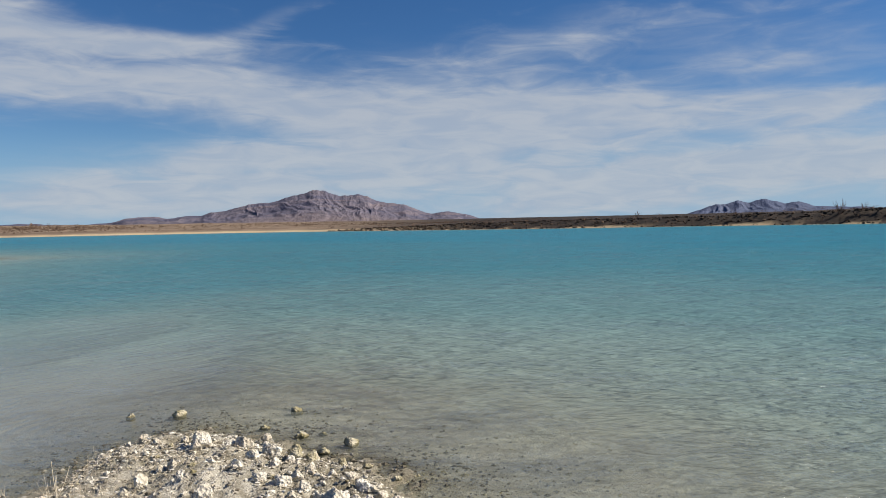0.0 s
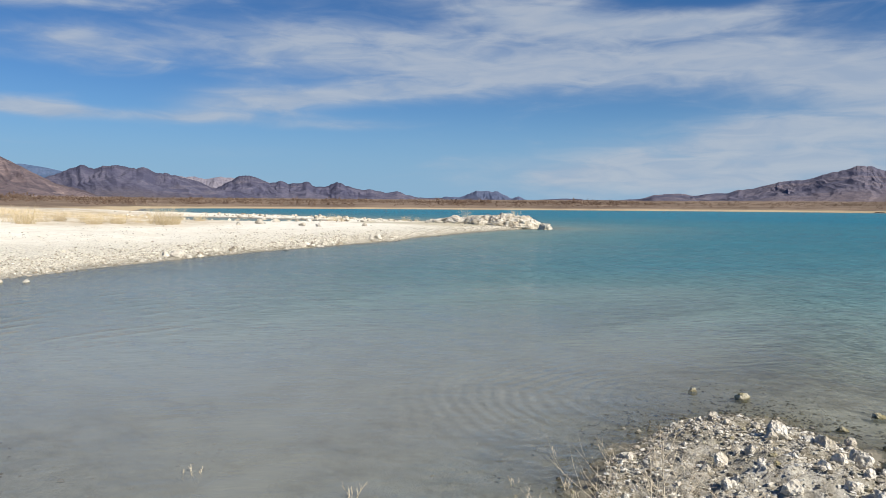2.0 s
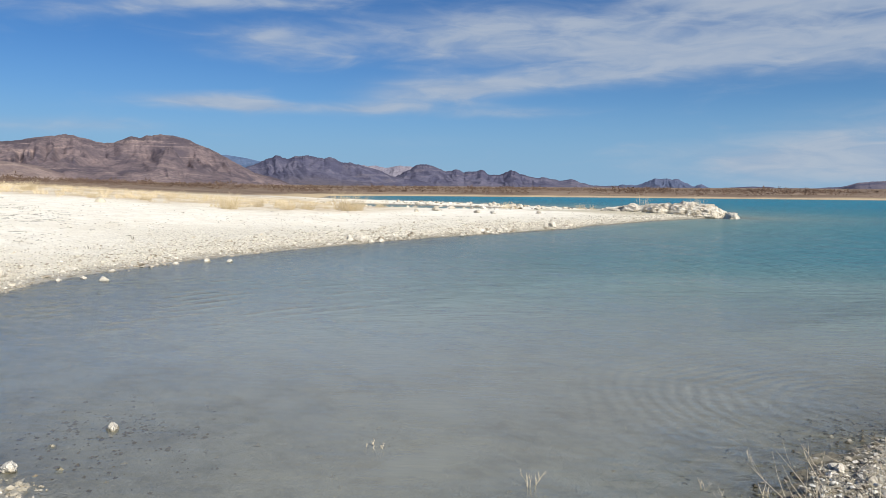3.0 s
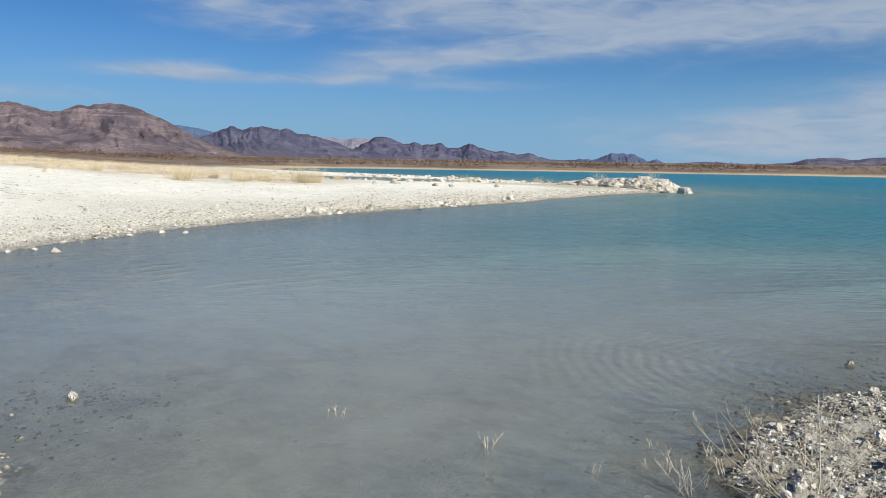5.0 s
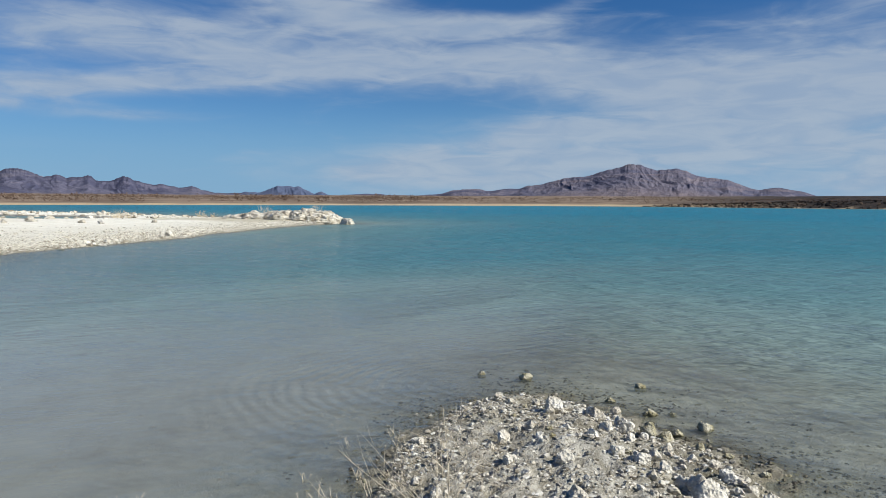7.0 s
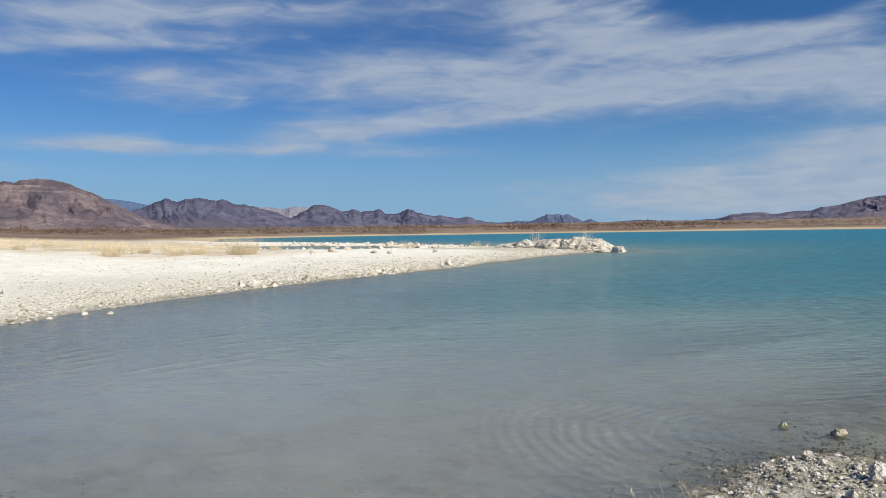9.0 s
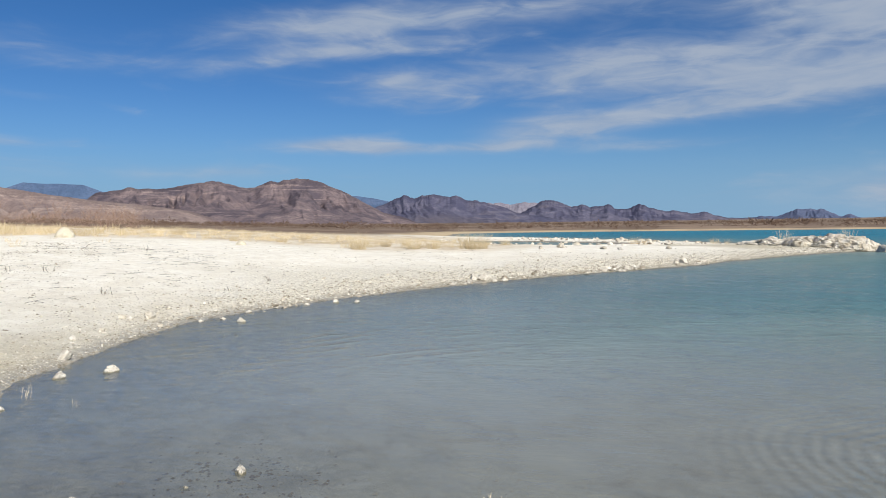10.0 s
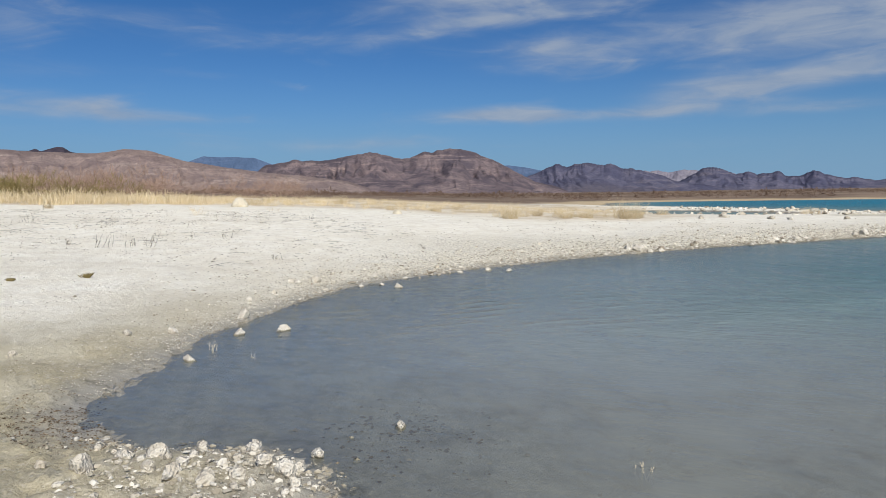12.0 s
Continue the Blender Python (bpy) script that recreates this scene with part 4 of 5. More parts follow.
SPIT_FLANK = [
    (-1.46, 5.32, 0.164), (-1.23, 5.14, 0.158), (-0.89, 4.8, 0.101), (-0.95, 4.63, 0.121), (-1, 4.44, 0.124),
    (-1.14, 4.45, 0.088), (-1.3, 4.91, 0.096), (-1.33, 4.66, 0.077), (-0.85, 4.37, 0.079), (-0.9, 4.22, 0.076), (-0.73, 4.24, 0.111),
    (-0.65, 4.18, 0.13), (-0.58, 4, 0.19), (-0.72, 3.67, 0.203), (-0.54, 4.27, 0.105), (-0.53, 4.53, 0.081), (-0.45, 4.49, 0.065),
    (-0.42, 4.13, 0.095), (-0.31, 3.89, 0.173), (-1.12, 4.78, 0.07), (-1.06, 5.03, 0.081), (-0.49, 4.49, 0.102), (-0.39, 4.36, 0.085),
    (-0.29, 4.23, 0.097), (-0.22, 4.08, 0.094), (-0.36, 4.05, 0.1), (-0.6, 4.62, 0.075), (-0.73, 4.66, 0.075), (-0.45, 3.96, 0.111),
]
WET_STONES = [
    (-2.79, 6.55, 0.077), (-0.93, 5.1, 0.11), (-1.04, 5.13, 0.12), (-2.37, 6.54, 0.118), (-1.35, 6.65, 0.095), (-1.5, 6.08, 0.078), (-1.14, 5.81, 0.093), (-0.99, 5.92, 0.057),
    (-0.72, 5.6, 0.107), (-0.9, 5.35, 0.086), (-0.71, 5.01, 0.057), (-0.54, 5.02, 0.057), (-0.32, 4.72, 0.053),
]
POINT_STONES = [
    (-5.49, -0.13, 0.097), (-5.38, 0.19, 0.126), (-4.85, 0.35, 0.136), (-4.98, 0.44, 0.118), (-4.66, 0.38, 0.076), (-5.01, -0, 0.074),
    (-4.84, 0.08, 0.114), (-4.8, -0.1, 0.127), (-4.98, 0.24, 0.095), (-5.35, -0.6, 0.111), (-5.33, -0.39, 0.157), (-5.06, -0.79, 0.166),
    (-5.24, -1.03, 0.071), (-4.88, -0.29, 0.108), (-4.71, 0.15, 0.062), (-5.33, 0.05, 0.039), (-5.29, 0.12, 0.047), (-5.11, -0.24, 0.083),
    (-5.07, -0.43, 0.097), (-5.21, -0.18, 0.069), (-5.22, -0.48, 0.069),
]
BAY_STONES = [
    (-10.41, 0.77, 0.185), (-10.27, 0.2, 0.152), (-11.44, 0.29, 0.186), (-8.82, -0.35, 0.169), (-10.14, -0.59, 0.15), (-5.78, 1.27, 0.105),
    (-5.65, 0.87, 0.063), (-14.62, 3.31, 0.201), (-12.99, 2.85, 0.079), (-12.9, 2.64, 0.059), (-16.9, 6.53, 0.176), (-17.18, 6.13, 0.177),
    (-5.32, 0.59, 0.103), (-9.99, 0.69, 0.066), (-5.18, 0.83, 0.054),
]
BEACH_STONES = [
    (-9.81, -1.08, 0.145), (-8.76, -2.03, 0.119), (-12.72, 0.43, 0.132), (-13.48, 0.85, 0.13), (-14.78, 1.26, 0.176), (-15, 1.76, 0.269),
    (-14.71, 1.37, 0.164), (-16.07, 2.23, 0.169), (-15.76, 2.87, 0.143), (-15.18, 2.14, 0.137), (-15.56, 1.96, 0.116), (-16.56, 3.59, 0.101),
    (-11.5, -0.48, 0.068), (-20.96, 12.52, 0.476), (-20.77, 12.81, 0.293), (-20.9, 13.3, 0.26), (-21.06, 12.19, 0.328), (-23.22, 20.56, 0.327),
    (-24.65, 25.19, 0.479), (-24.31, 24.42, 0.312), (-22.06, 17.62, 0.297),
]
BACK_BOULDERS = [
    (-96.63, 43.03, 0.561), (-99.9, 51.48, 0.511), (-97.53, 52.34, 0.671), (-97.64, 59.85, 0.434), (-90.37, 59.46, 0.656), (-87.28, 59.69, 0.722),
    (-85.36, 59.67, 0.711), (-80.52, 57.83, 0.751), (-78.08, 58, 0.59), (-68.68, 52.56, 0.917), (-46.73, 36.75, 0.719), (-41.25, 31.15, 0.937),
    (-93.65, 74.74, 0.727), (-77.52, 62.97, 0.53), (-91.33, 75.43, 0.809), (-72.71, 60.69, 0.574), (-66.97, 58.81, 0.946), (-71.65, 63.57, 0.871),
    (-62.18, 57.71, 1.157), (-72.88, 69.36, 1.221), (-60.07, 59.88, 0.514), (-35.17, 30.92, 0.566), (-37.93, 31.92, 0.749), (-35.3, 35.03, 0.451),
    (-38.35, 27.24, 0.426),
]
TWIG_TUFTS = [
    (-4.47, 2.45, 0.116), (-3.36, 2.86, 0.205), (-2.76, 3.03, 0.129), (-2.34, 3.22, 0.234), (-2.56, 3.42, 0.168), (-2.51, 3.72, 0.141),
    (-2.81, 3.62, 0.143), (-3.27, 4.72, 0.053), (-3.48, 5.7, 0.051), (-2.88, 4.25, 0.104), (-2.66, 3.36, 0.087), (-2.39, 2.96, 0.091),
    (-2.99, 2.83, 0.077), (-3.96, 1.95, 0.047), (-3.77, 4.18, 0.043), (-2.29, 3.89, 0.178), (-2.32, 3.53, 0.134),
]
BAY_TUFTS = [
    (-4.38, 2.51, 0.128), (-9.33, -0.12, 0.234), (-8.71, 0.32, 0.128), (-19.84, 11.81, 0.208), (-14.4, 12.31, 0.114),
]
STALKS = [
    (-21.28, -2.97, 0.481), (-21.59, -1.69, 0.517), (-21.53, -2.32, 0.258), (-22.3, -3.95, 0.237), (-24.49, -0.86, 0.256), (-24.41, 0.17, 0.255),
    (-30.64, -6.76, 0.377), (-18.39, 1.26, 0.219), (-43.47, -8.82, 0.468), (-33, 3.74, 0.299), (-18.78, 3.94, 0.172), (-20.91, 5.55, 0.162),
]
GREEN_TUFTS = [
    (-15, -2.32, 0.2), (-14.29, -3.37, 0.14),
]
STRAW_CLUMPS = [
    (-37.41, 14.7, 1.513), (-39.58, 23.1, 2.075), (-38.31, 18.44, 1.282), (-38.83, 19.94, 1.185), (-56.05, 8.5, 1.54), (-44.29, 12.61, 1.041),
    (-42.65, 18.65, 1.053), (-46.91, 30.15, 1.096), (-43.51, -8.64, 0.735), (-44.64, 9.85, 0.827),
]

stones(SPIT_HEAD, TUFA, "knobbly white tufa stone on the gravel spit", "stones on the gravel spit", 1, grow=1.0, tall=1.05)
stones(SPIT_FLANK, TUFA, "chalky white tufa stone at the water's edge", "stones on the gravel spit", 2, grow=0.95, tall=1.05)
stones(WET_STONES, STAINED, "olive-stained tufa stone standing in shallow water", "stained stones in the shallows", 3, grow=1.2, sink=-0.06, tall=1.35)
stones(POINT_STONES, TUFA, "rough white tufa stone on the small gravel point", "stones on the small point", 4, grow=1.0, tall=1.0)
stones(BAY_STONES, TUFA, "white stone with a wet foot in the calm bay", "stones in the calm bay", 5, grow=0.95, sink=0.0, tall=0.85)
stones(BEACH_STONES, TUFA, "pale stone on the salt beach", "stones on the salt beach", 6, grow=0.8, tall=0.8)
stones(BACK_BOULDERS, BOULDERS, "white boulder along the back of the peninsula", "boulders along the peninsula", 7, name="boulder", grow=0.85, tall=1.0)
extra = random.Random(21)
small_rows = []
for x, y, size in SPIT_FLANK + SPIT_HEAD:
    for _ in range(2):
        small_rows.append((x + extra.gauss(0, 0.9) * size, y + extra.gauss(0, 0.9) * size, size * extra.uniform(0.35, 0.7)))
while len(small_rows) < 230:
    x, y = extra.uniform(-2.6, -0.2), extra.uniform(2.8, 5.7)
    if height(x, y) > 0.03 and extra.random() < 0.35 + 0.3 * (x + 2.6):
        small_rows.append((x, y, extra.uniform(0.022, 0.06)))
stones(small_rows, STONES + STAINED[:2], "small rough tufa stone on the gravel spit", "stones on the gravel spit", 22)
small_rows = []
while len(small_rows) < 36:
    x, y = extra.uniform(-5.7, -4.3), extra.uniform(-0.9, 0.55)
    if height(x, y) > 0.03:
        small_rows.append((x, y, extra.uniform(0.03, 0.085)))
stones(small_rows, STONES, "small white tufa stone on the little point", "stones on the small point", 23)
SMOOTH = rock_mesh("boulder", 77, 4, 1.0, 0.16, CREAM_ROCK)
for v in SMOOTH.vertices:
    v.co.x *= 1.15 - 0.75 * max(0.0, v.co.z)
    v.co.y *= 1.15 - 0.75 * max(0.0, v.co.z)
for bx, by, bs, tall, what in ((-48.2, 1.1, 1.1, 0.75, "smooth cream boulder at the edge of the dry grass"), (-40.5, 9.3, 0.6, 0.6, "low white boulder on the salt flat")):
    ob = new("boulder", SMOOTH)
    ob.matrix_world = pose(bx, by, max(height(bx, by), -0.1) - 0.02, 0, 0, 40 * bs) @ Matrix.Diagonal((bs, bs * 0.85, bs * tall, 1))
    tagged(ob, what, "boulder")

ob = new("boulder", rock_mesh("boulder", 131, 4, 0.6, 0.6, PALE_ROCK, 0.05))
ob.matrix_world = pose(-28.5, 46.6, -0.12, 0, 0, 25) @ Matrix.Diagonal((1.15, 0.9, 0.75, 1))
tagged(ob, "white boulder in the water off the rock hump", "boulder")

rng = np.random.default_rng(5)


def band(n, box, keep):
    """Random places in a box of the plan, kept where keep(shore distance, height, x, y) says so."""
    x = rng.uniform(box[0], box[1], n)
    y = rng.uniform(box[2], box[3], n)
    h, s, *_ = land(x, y)
    ok = keep(s, h, x, y)
    return np.stack([x[ok], y[ok]], -1)


scatter = Scatter(9)
clumped = lambda x, y: fractal(x * 3.1, y * 3.1, 3, 91)
xy = band(31000, (-3.0, 0.4, 1.6, 6.4), lambda s, h, x, y: (s > -0.25) & (rng.random(len(s)) < np.clip(2.6 * clumped(x, y) - 0.55, 0.2, 1) * np.where(s > 0, 1, 0.25)))
tagged(scatter.build("gravel", xy, 0.005 + 0.034 * rng.random(len(xy)) ** 5, PEBBLE, 0.3, 0.6), "pale and dark tufa gravel of the spit", "gravel", kind="stuff")
xy = band(15000, (-6.2, -3.8, -1.4, 0.9), lambda s, h, x, y: (s > -0.2) & (rng.random(len(s)) < np.clip(step(-1.0, -0.45, y + 0.8 * (clumped(x, y) - 0.5)) * (2.6 * clumped(x, y) - 0.6), 0.02, 1)))
tagged(scatter.build("gravel", xy, 0.006 + 0.04 * rng.random(len(xy)) ** 6, CHIP, 0.3, 0.6), "white tufa gravel of the small point", "gravel", kind="stuff")
xy = band(6000, (-3.2, 1.6, 2.2, 9.0), lambda s, h, x, y: (s < -0.05) & (s > -2.2) & (rng.random(len(s)) < 0.6 * np.exp(s / 0.8)))
tagged(scatter.build("drowned_gravel", xy, 0.01 + 0.04 * rng.random(len(xy)) ** 2.5, SLIME_ROCK, 0.5, 0.4), "dark drowned gravel on the lake bed", "gravel", kind="stuff")
edge = smooth_loop(NEAR_SHORE + FAR_SHORE, 4)[:80]
along = rng.random(80000) * (len(edge) - 2)
k0 = along.astype(int)
xy = edge[k0] + (along - k0)[:, None] * (edge[k0 + 1] - edge[k0])
xy = xy + rng.normal(0, 1, xy.shape) * np.interp(np.hypot(xy[:, 0], xy[:, 1]), [7, 16, 30], [0.35, 1.3, 2.2])[:, None] * rng.random((len(xy), 1))
hh, ss, *_ = land(xy[:, 0], xy[:, 1])
xy = xy[(ss > -0.15) & (np.hypot(xy[:, 0], xy[:, 1]) > 7.5)]
shingle, xy = xy[len(xy) // 8:], xy[: len(xy) // 8]
along = 8 + rng.random(1300) * 30
k0 = along.astype(int)
rim = edge[k0] + (along - k0)[:, None] * (edge[k0 + 1] - edge[k0]) + rng.normal(0, 0.3, (1300, 2))
hh, ss, *_ = land(rim[:, 0], rim[:, 1])
rim = rim[(ss > -0.35) & (np.hypot(rim[:, 0], rim[:, 1]) > 14) & (rng.random(1300) < np.clip(4 * fractal(rim[:, 0] * 0.35, rim[:, 1] * 0.35, 3, 203) - 1.7, 0.03, 1))]
size = (0.04 + 0.15 * rng.random(len(rim)) ** 3.0) * np.interp(np.hypot(rim[:, 0], rim[:, 1]), [14, 25], [0.5, 1.0])
tagged(scatter.build("edge_rocks", rim, size, COBBLE), "rough pale rocks tumbled along the water's edge", "rocks", kind="stuff")
size = (0.02 + 0.09 * rng.random(len(xy)) ** 4.0) * np.interp(np.hypot(xy[:, 0], xy[:, 1]), [8, 16, 25, 40, 50], [0.14, 0.45, 0.95, 0.95, 0.6])
tagged(scatter.build("shore_cobbles", xy, size, COBBLE), "white cobbles heaped along the salt shore", "cobbles", kind="stuff")
crumbs("shingle", 0, None, None, lambda r: np.interp(r, [8, 16, 25, 50], [0.014, 0.036, 0.085, 0.10]), CHIP, "small pale shingle along the salt shore", shingle)
xy = band(60000, (-75, -8, -14, 62), lambda s, h, x, y: (s > 1.0) & (h > 0.06) & (rng.random(len(s)) < np.clip(1.3 - s / 9, 0.25, 1) * 0.10 * np.clip(3 * fractal(x * 0.4, y * 0.4, 4, 95) - 0.9, 0.05, 1)))
size = (0.01 + 0.055 * rng.random(len(xy)) ** 4) * np.interp(np.hypot(xy[:, 0], xy[:, 1]), [8, 25, 70], [0.45, 0.9, 2.0])
tagged(scatter.build("loose_stones", xy, size, COBBLE), "loose stones and crumbs on the salt flat", "stones", kind="stuff")
xy = band(30000, (-60, 140, 200, 345), lambda s, h, x, y: (s > -2.0) & (s < 14) & (np.degrees(np.arctan2(-x, y)) < 9))
size = 0.2 + 0.8 * rng.random(len(xy)) ** 2.4
tagged(scatter.build("bank_rubble", xy, size, RUBBLE, base=land(xy[:, 0], xy[:, 1])[0]), "dark broken rubble of the far bank", "rubble", kind="stuff")
xy = band(9000, (-110, -38, 26, 76), lambda s, h, x, y: (s > -1.0) & (h < 0.28) & (rng.random(len(s)) < 0.35))
tagged(scatter.build("pond_cobbles", xy, 0.05 + 0.4 * rng.random(len(xy)) ** 4, COBBLE), "white cobbles round the salt pond", "cobbles", kind="stuff")


GRIT = gravel_material("dark_grit", (0.62, 0.57, 0.47), (0.42, 0.37, 0.285), (0.22, 0.185, 0.13))
mottle = lambda x, y: np.clip(4 * fractal(x * 0.35, y * 0.7, 4, 97) - 1.5, 0.04, 1)
crumbs("salt_crumbs", 120000, (-42, -6, -12, 26), lambda s, h, x, y: (s > 0.6) & (rng.random(len(s)) < np.where(y > 2, np.clip(1.25 - s / 8, 0.1, 1), 0.8) * 0.55 * mottle(x, y) * np.interp(np.hypot(x, y), [8, 40], [1, 0.6])),
       lambda r: np.interp(r, [7, 20, 45], [0.02, 0.042, 0.08]), GRIT, "brown grit and crumbs strewn on the salt flat")
crumbs("beach_grit", 26000, (-21, -5.5, -6, 15), lambda s, h, x, y: (s > -0.1) & (s < 3.0) & (rng.random(len(s)) < np.exp(-np.maximum(s, 0) / 1.4)),
       lambda r: np.interp(r, [6, 20], [0.02, 0.06]), COBBLE, "pale grit along the wet edge of the bay")

DRIFT = gravel_material("dark_drift", (0.25, 0.19, 0.115), (0.16, 0.115, 0.07), (0.085, 0.06, 0.038))
crumbs("tufa_chips", 44000, (-2.9, 0.3, 1.8, 6.0), lambda s, h, x, y: (s > 0.02) & (rng.random(len(s)) < step(0.2, -1.2, x) * np.clip(3.0 * fractal(x * 2.3, y * 2.3, 3, 191) - 0.9, 0.15, 0.95)),
       lambda r: 0.025 + 0 * r, CHIP, "broken white tufa chips strewn over the gravel spit")
crumbs("drift_debris", 20000, (-7.6, -5.6, -1.8, -0.5), lambda s, h, x, y: (s > -0.15) & (s < 0.55) & (rng.random(len(s)) < 0.8 * np.exp(-np.hypot(x + 6.5, y + 1.2) / 0.45)),
       lambda r: 0.017 + 0 * r, DRIFT, "dark brown drift debris in the corner of the bay")
crumbs("mud_clods", 1500, (-9.0, -2.6, 0.2, 5.2), lambda s, h, x, y: (s < -0.2) & (rng.random(len(s)) < np.clip(5 * fractal(x * 0.8, y * 0.8, 3, 99) - 2.9, 0, 1)),
       lambda r: 0.04 + 0 * r, GRIT, "dark clods on the muddy bed of the bay")

SODDEN = gravel_material("sodden_chips", (0.20, 0.18, 0.13), (0.13, 0.118, 0.088), (0.07, 0.062, 0.048))
crumbs("sodden_chips", 26000, (-3.1, 1.4, 3.6, 7.6), lambda s, h, x, y: (s < -0.06) & (s > -1.5) & (rng.random(len(s)) < 0.75 * np.exp(s / 0.6) * np.clip(4 * fractal(x * 1.7, y * 2.6, 3, 193) - 1.4, 0.05, 1)),
       lambda r: 0.034 + 0 * r, SODDEN, "dark sodden chips awash off the end of the spit")
spot = np.array(BAY_STONES[5][:2])
crumbs("drowned_debris", 0, None, None, lambda r: 0.035 + 0 * r, DRIFT, "dark brown sodden debris just under the shallow water", spot + rng.normal(0, 1, (420, 2)) * (0.5, 0.32))


def rock_mound():
    """The flat-topped hump of cracked white rock at the end of the peninsula."""
    root = new("rock_mound")
    root.matrix_world = pose(-35.3, 47.3, 0.0, 0, 0, 5)
    bm = bmesh.new()
    bmesh.ops.create_icosphere(bm, subdivisions=6, radius=1.0)
    for v in bm.verts:
        d = v.co.normalized()
        d = d / (abs(d.x) ** 3 + abs(d.y) ** 2.6 + abs(d.z) ** 3) ** (1 / 3)
        crown = float(np.interp(d.x, (-1, -0.6, -0.2, 0.2, 0.8, 1), (0.5, 0.62, 0.76, 1.0, 1.06, 0.95)))
        p = Vector((d.x * 5.6, d.y * 2.3, max(d.z, -0.4) * 1.05 * crown))
        cell = noise.voronoi(p * 1.1 + 0.4 * noise.noise_vector(p * 1.3))[0]
        chip = noise.voronoi(p * 3.2 + Vector((4, 2, 7)))[0]
        k = -0.16 * (1 - min(1.0, 5 * (cell[1] - cell[0]))) - 0.06 * (1 - min(1.0, 4 * (chip[1] - chip[0])))
        k += 0.22 * noise.fractal(p * 0.8, 0.9, 2.0, 3) + 0.10 * noise.fractal(p * 3.5, 0.6, 2.0, 4)
        v.co = p + Vector((d.x * 0.5, d.y, max(d.z, 0))).normalized() * k
    m = bpy.data.meshes.new("body")
    bm.to_mesh(m)
    bm.free()
    part("body", m, MOUND_ROCK, root)
    r = random.Random(4)
    for i in range(22):
        u = r.uniform(-1, 0.95)
        s = r.uniform(0.15, 0.5)
        ob = new("block", BOULDERS[i % 6])
        ob.parent = root
        ob.matrix_local = pose(5.7 * u, -r.uniform(0.85, 1.15) * 2.3 * math.sqrt(max(0.2, 1 - u * u * 0.7)), 0.1, r.uniform(-20, 20), r.uniform(-20, 20), r.uniform(0, 360)) @ Matrix.Diagonal((s * 1.2, s * 0.8, s * 0.6, 1))
    tagged(root, "low hump of cracked white rock at the peninsula's end", "rock outcrop")


rock_mound()

# ---- plants ----


def sprig(name, root, height_, spread, rng_, mat, parent, thick=0.004, forks=4, lean=None):
    """One bare stem, with its side twigs under it."""
    d = Vector((rng_.uniform(-spread, spread), rng_.uniform(-spread, spread), 1)) if lean is None else lean
    d.normalize()
    pts = [root.copy()]
    for i in range(5):
        d = (d + Vector((rng_.uniform(-0.16, 0.16), rng_.uniform(-0.16, 0.16), 0.05))).normalized()
        pts.append(pts[-1] + d * height_ / 5)
    soup = Soup()
    soup.tube(pts, thick, thick * 0.35, 4)
    stem = part(name, soup.mesh(name), mat, parent)
    for i in range(forks):
        k = rng_.randint(1, 4)
        e = (d + Vector((rng_.uniform(-0.9, 0.9), rng_.uniform(-0.9, 0.9), rng_.uniform(0.1, 0.7)))).normalized()
        ln = height_ * rng_.uniform(0.15, 0.4)
        a = pts[k]
        b = a + e * ln * 0.5
        c = b + (e + Vector((0, 0, 0.5))).normalized() * ln * 0.5
        soup = Soup()
        soup.tube([a, b, c], thick * 0.6, thick * 0.25, 3)
        part("twig", soup.mesh("twig"), mat, stem)


def twig_tuft(x, y, size, seed, label="bleached bare twigs standing in shallow water", mat=None):
    r = random.Random(seed)
    root = new("dry_plant")
    root.matrix_world = pose(x, y, min(height(x, y), 0.02) - 0.005)
    n = 2 + int(size * 17)
    for i in range(n):
        at = Vector((r.uniform(-0.18, 0.18) * size, r.uniform(-0.18, 0.18) * size, 0))
        sprig("stem", at, size * r.uniform(0.45, 0.95), 0.7, r, mat or TWIG, root, 0.0016 + 0.007 * size, 3)
    tagged(root, label, "plant", "bare twigs in the shallows")


for i, (x, y, size) in enumerate(TWIG_TUFTS):
    twig_tuft(x, y, size * 0.88, 100 + i)
for i, (x, y, size) in enumerate(BAY_TUFTS):
    twig_tuft(x, y, size, 200 + i)


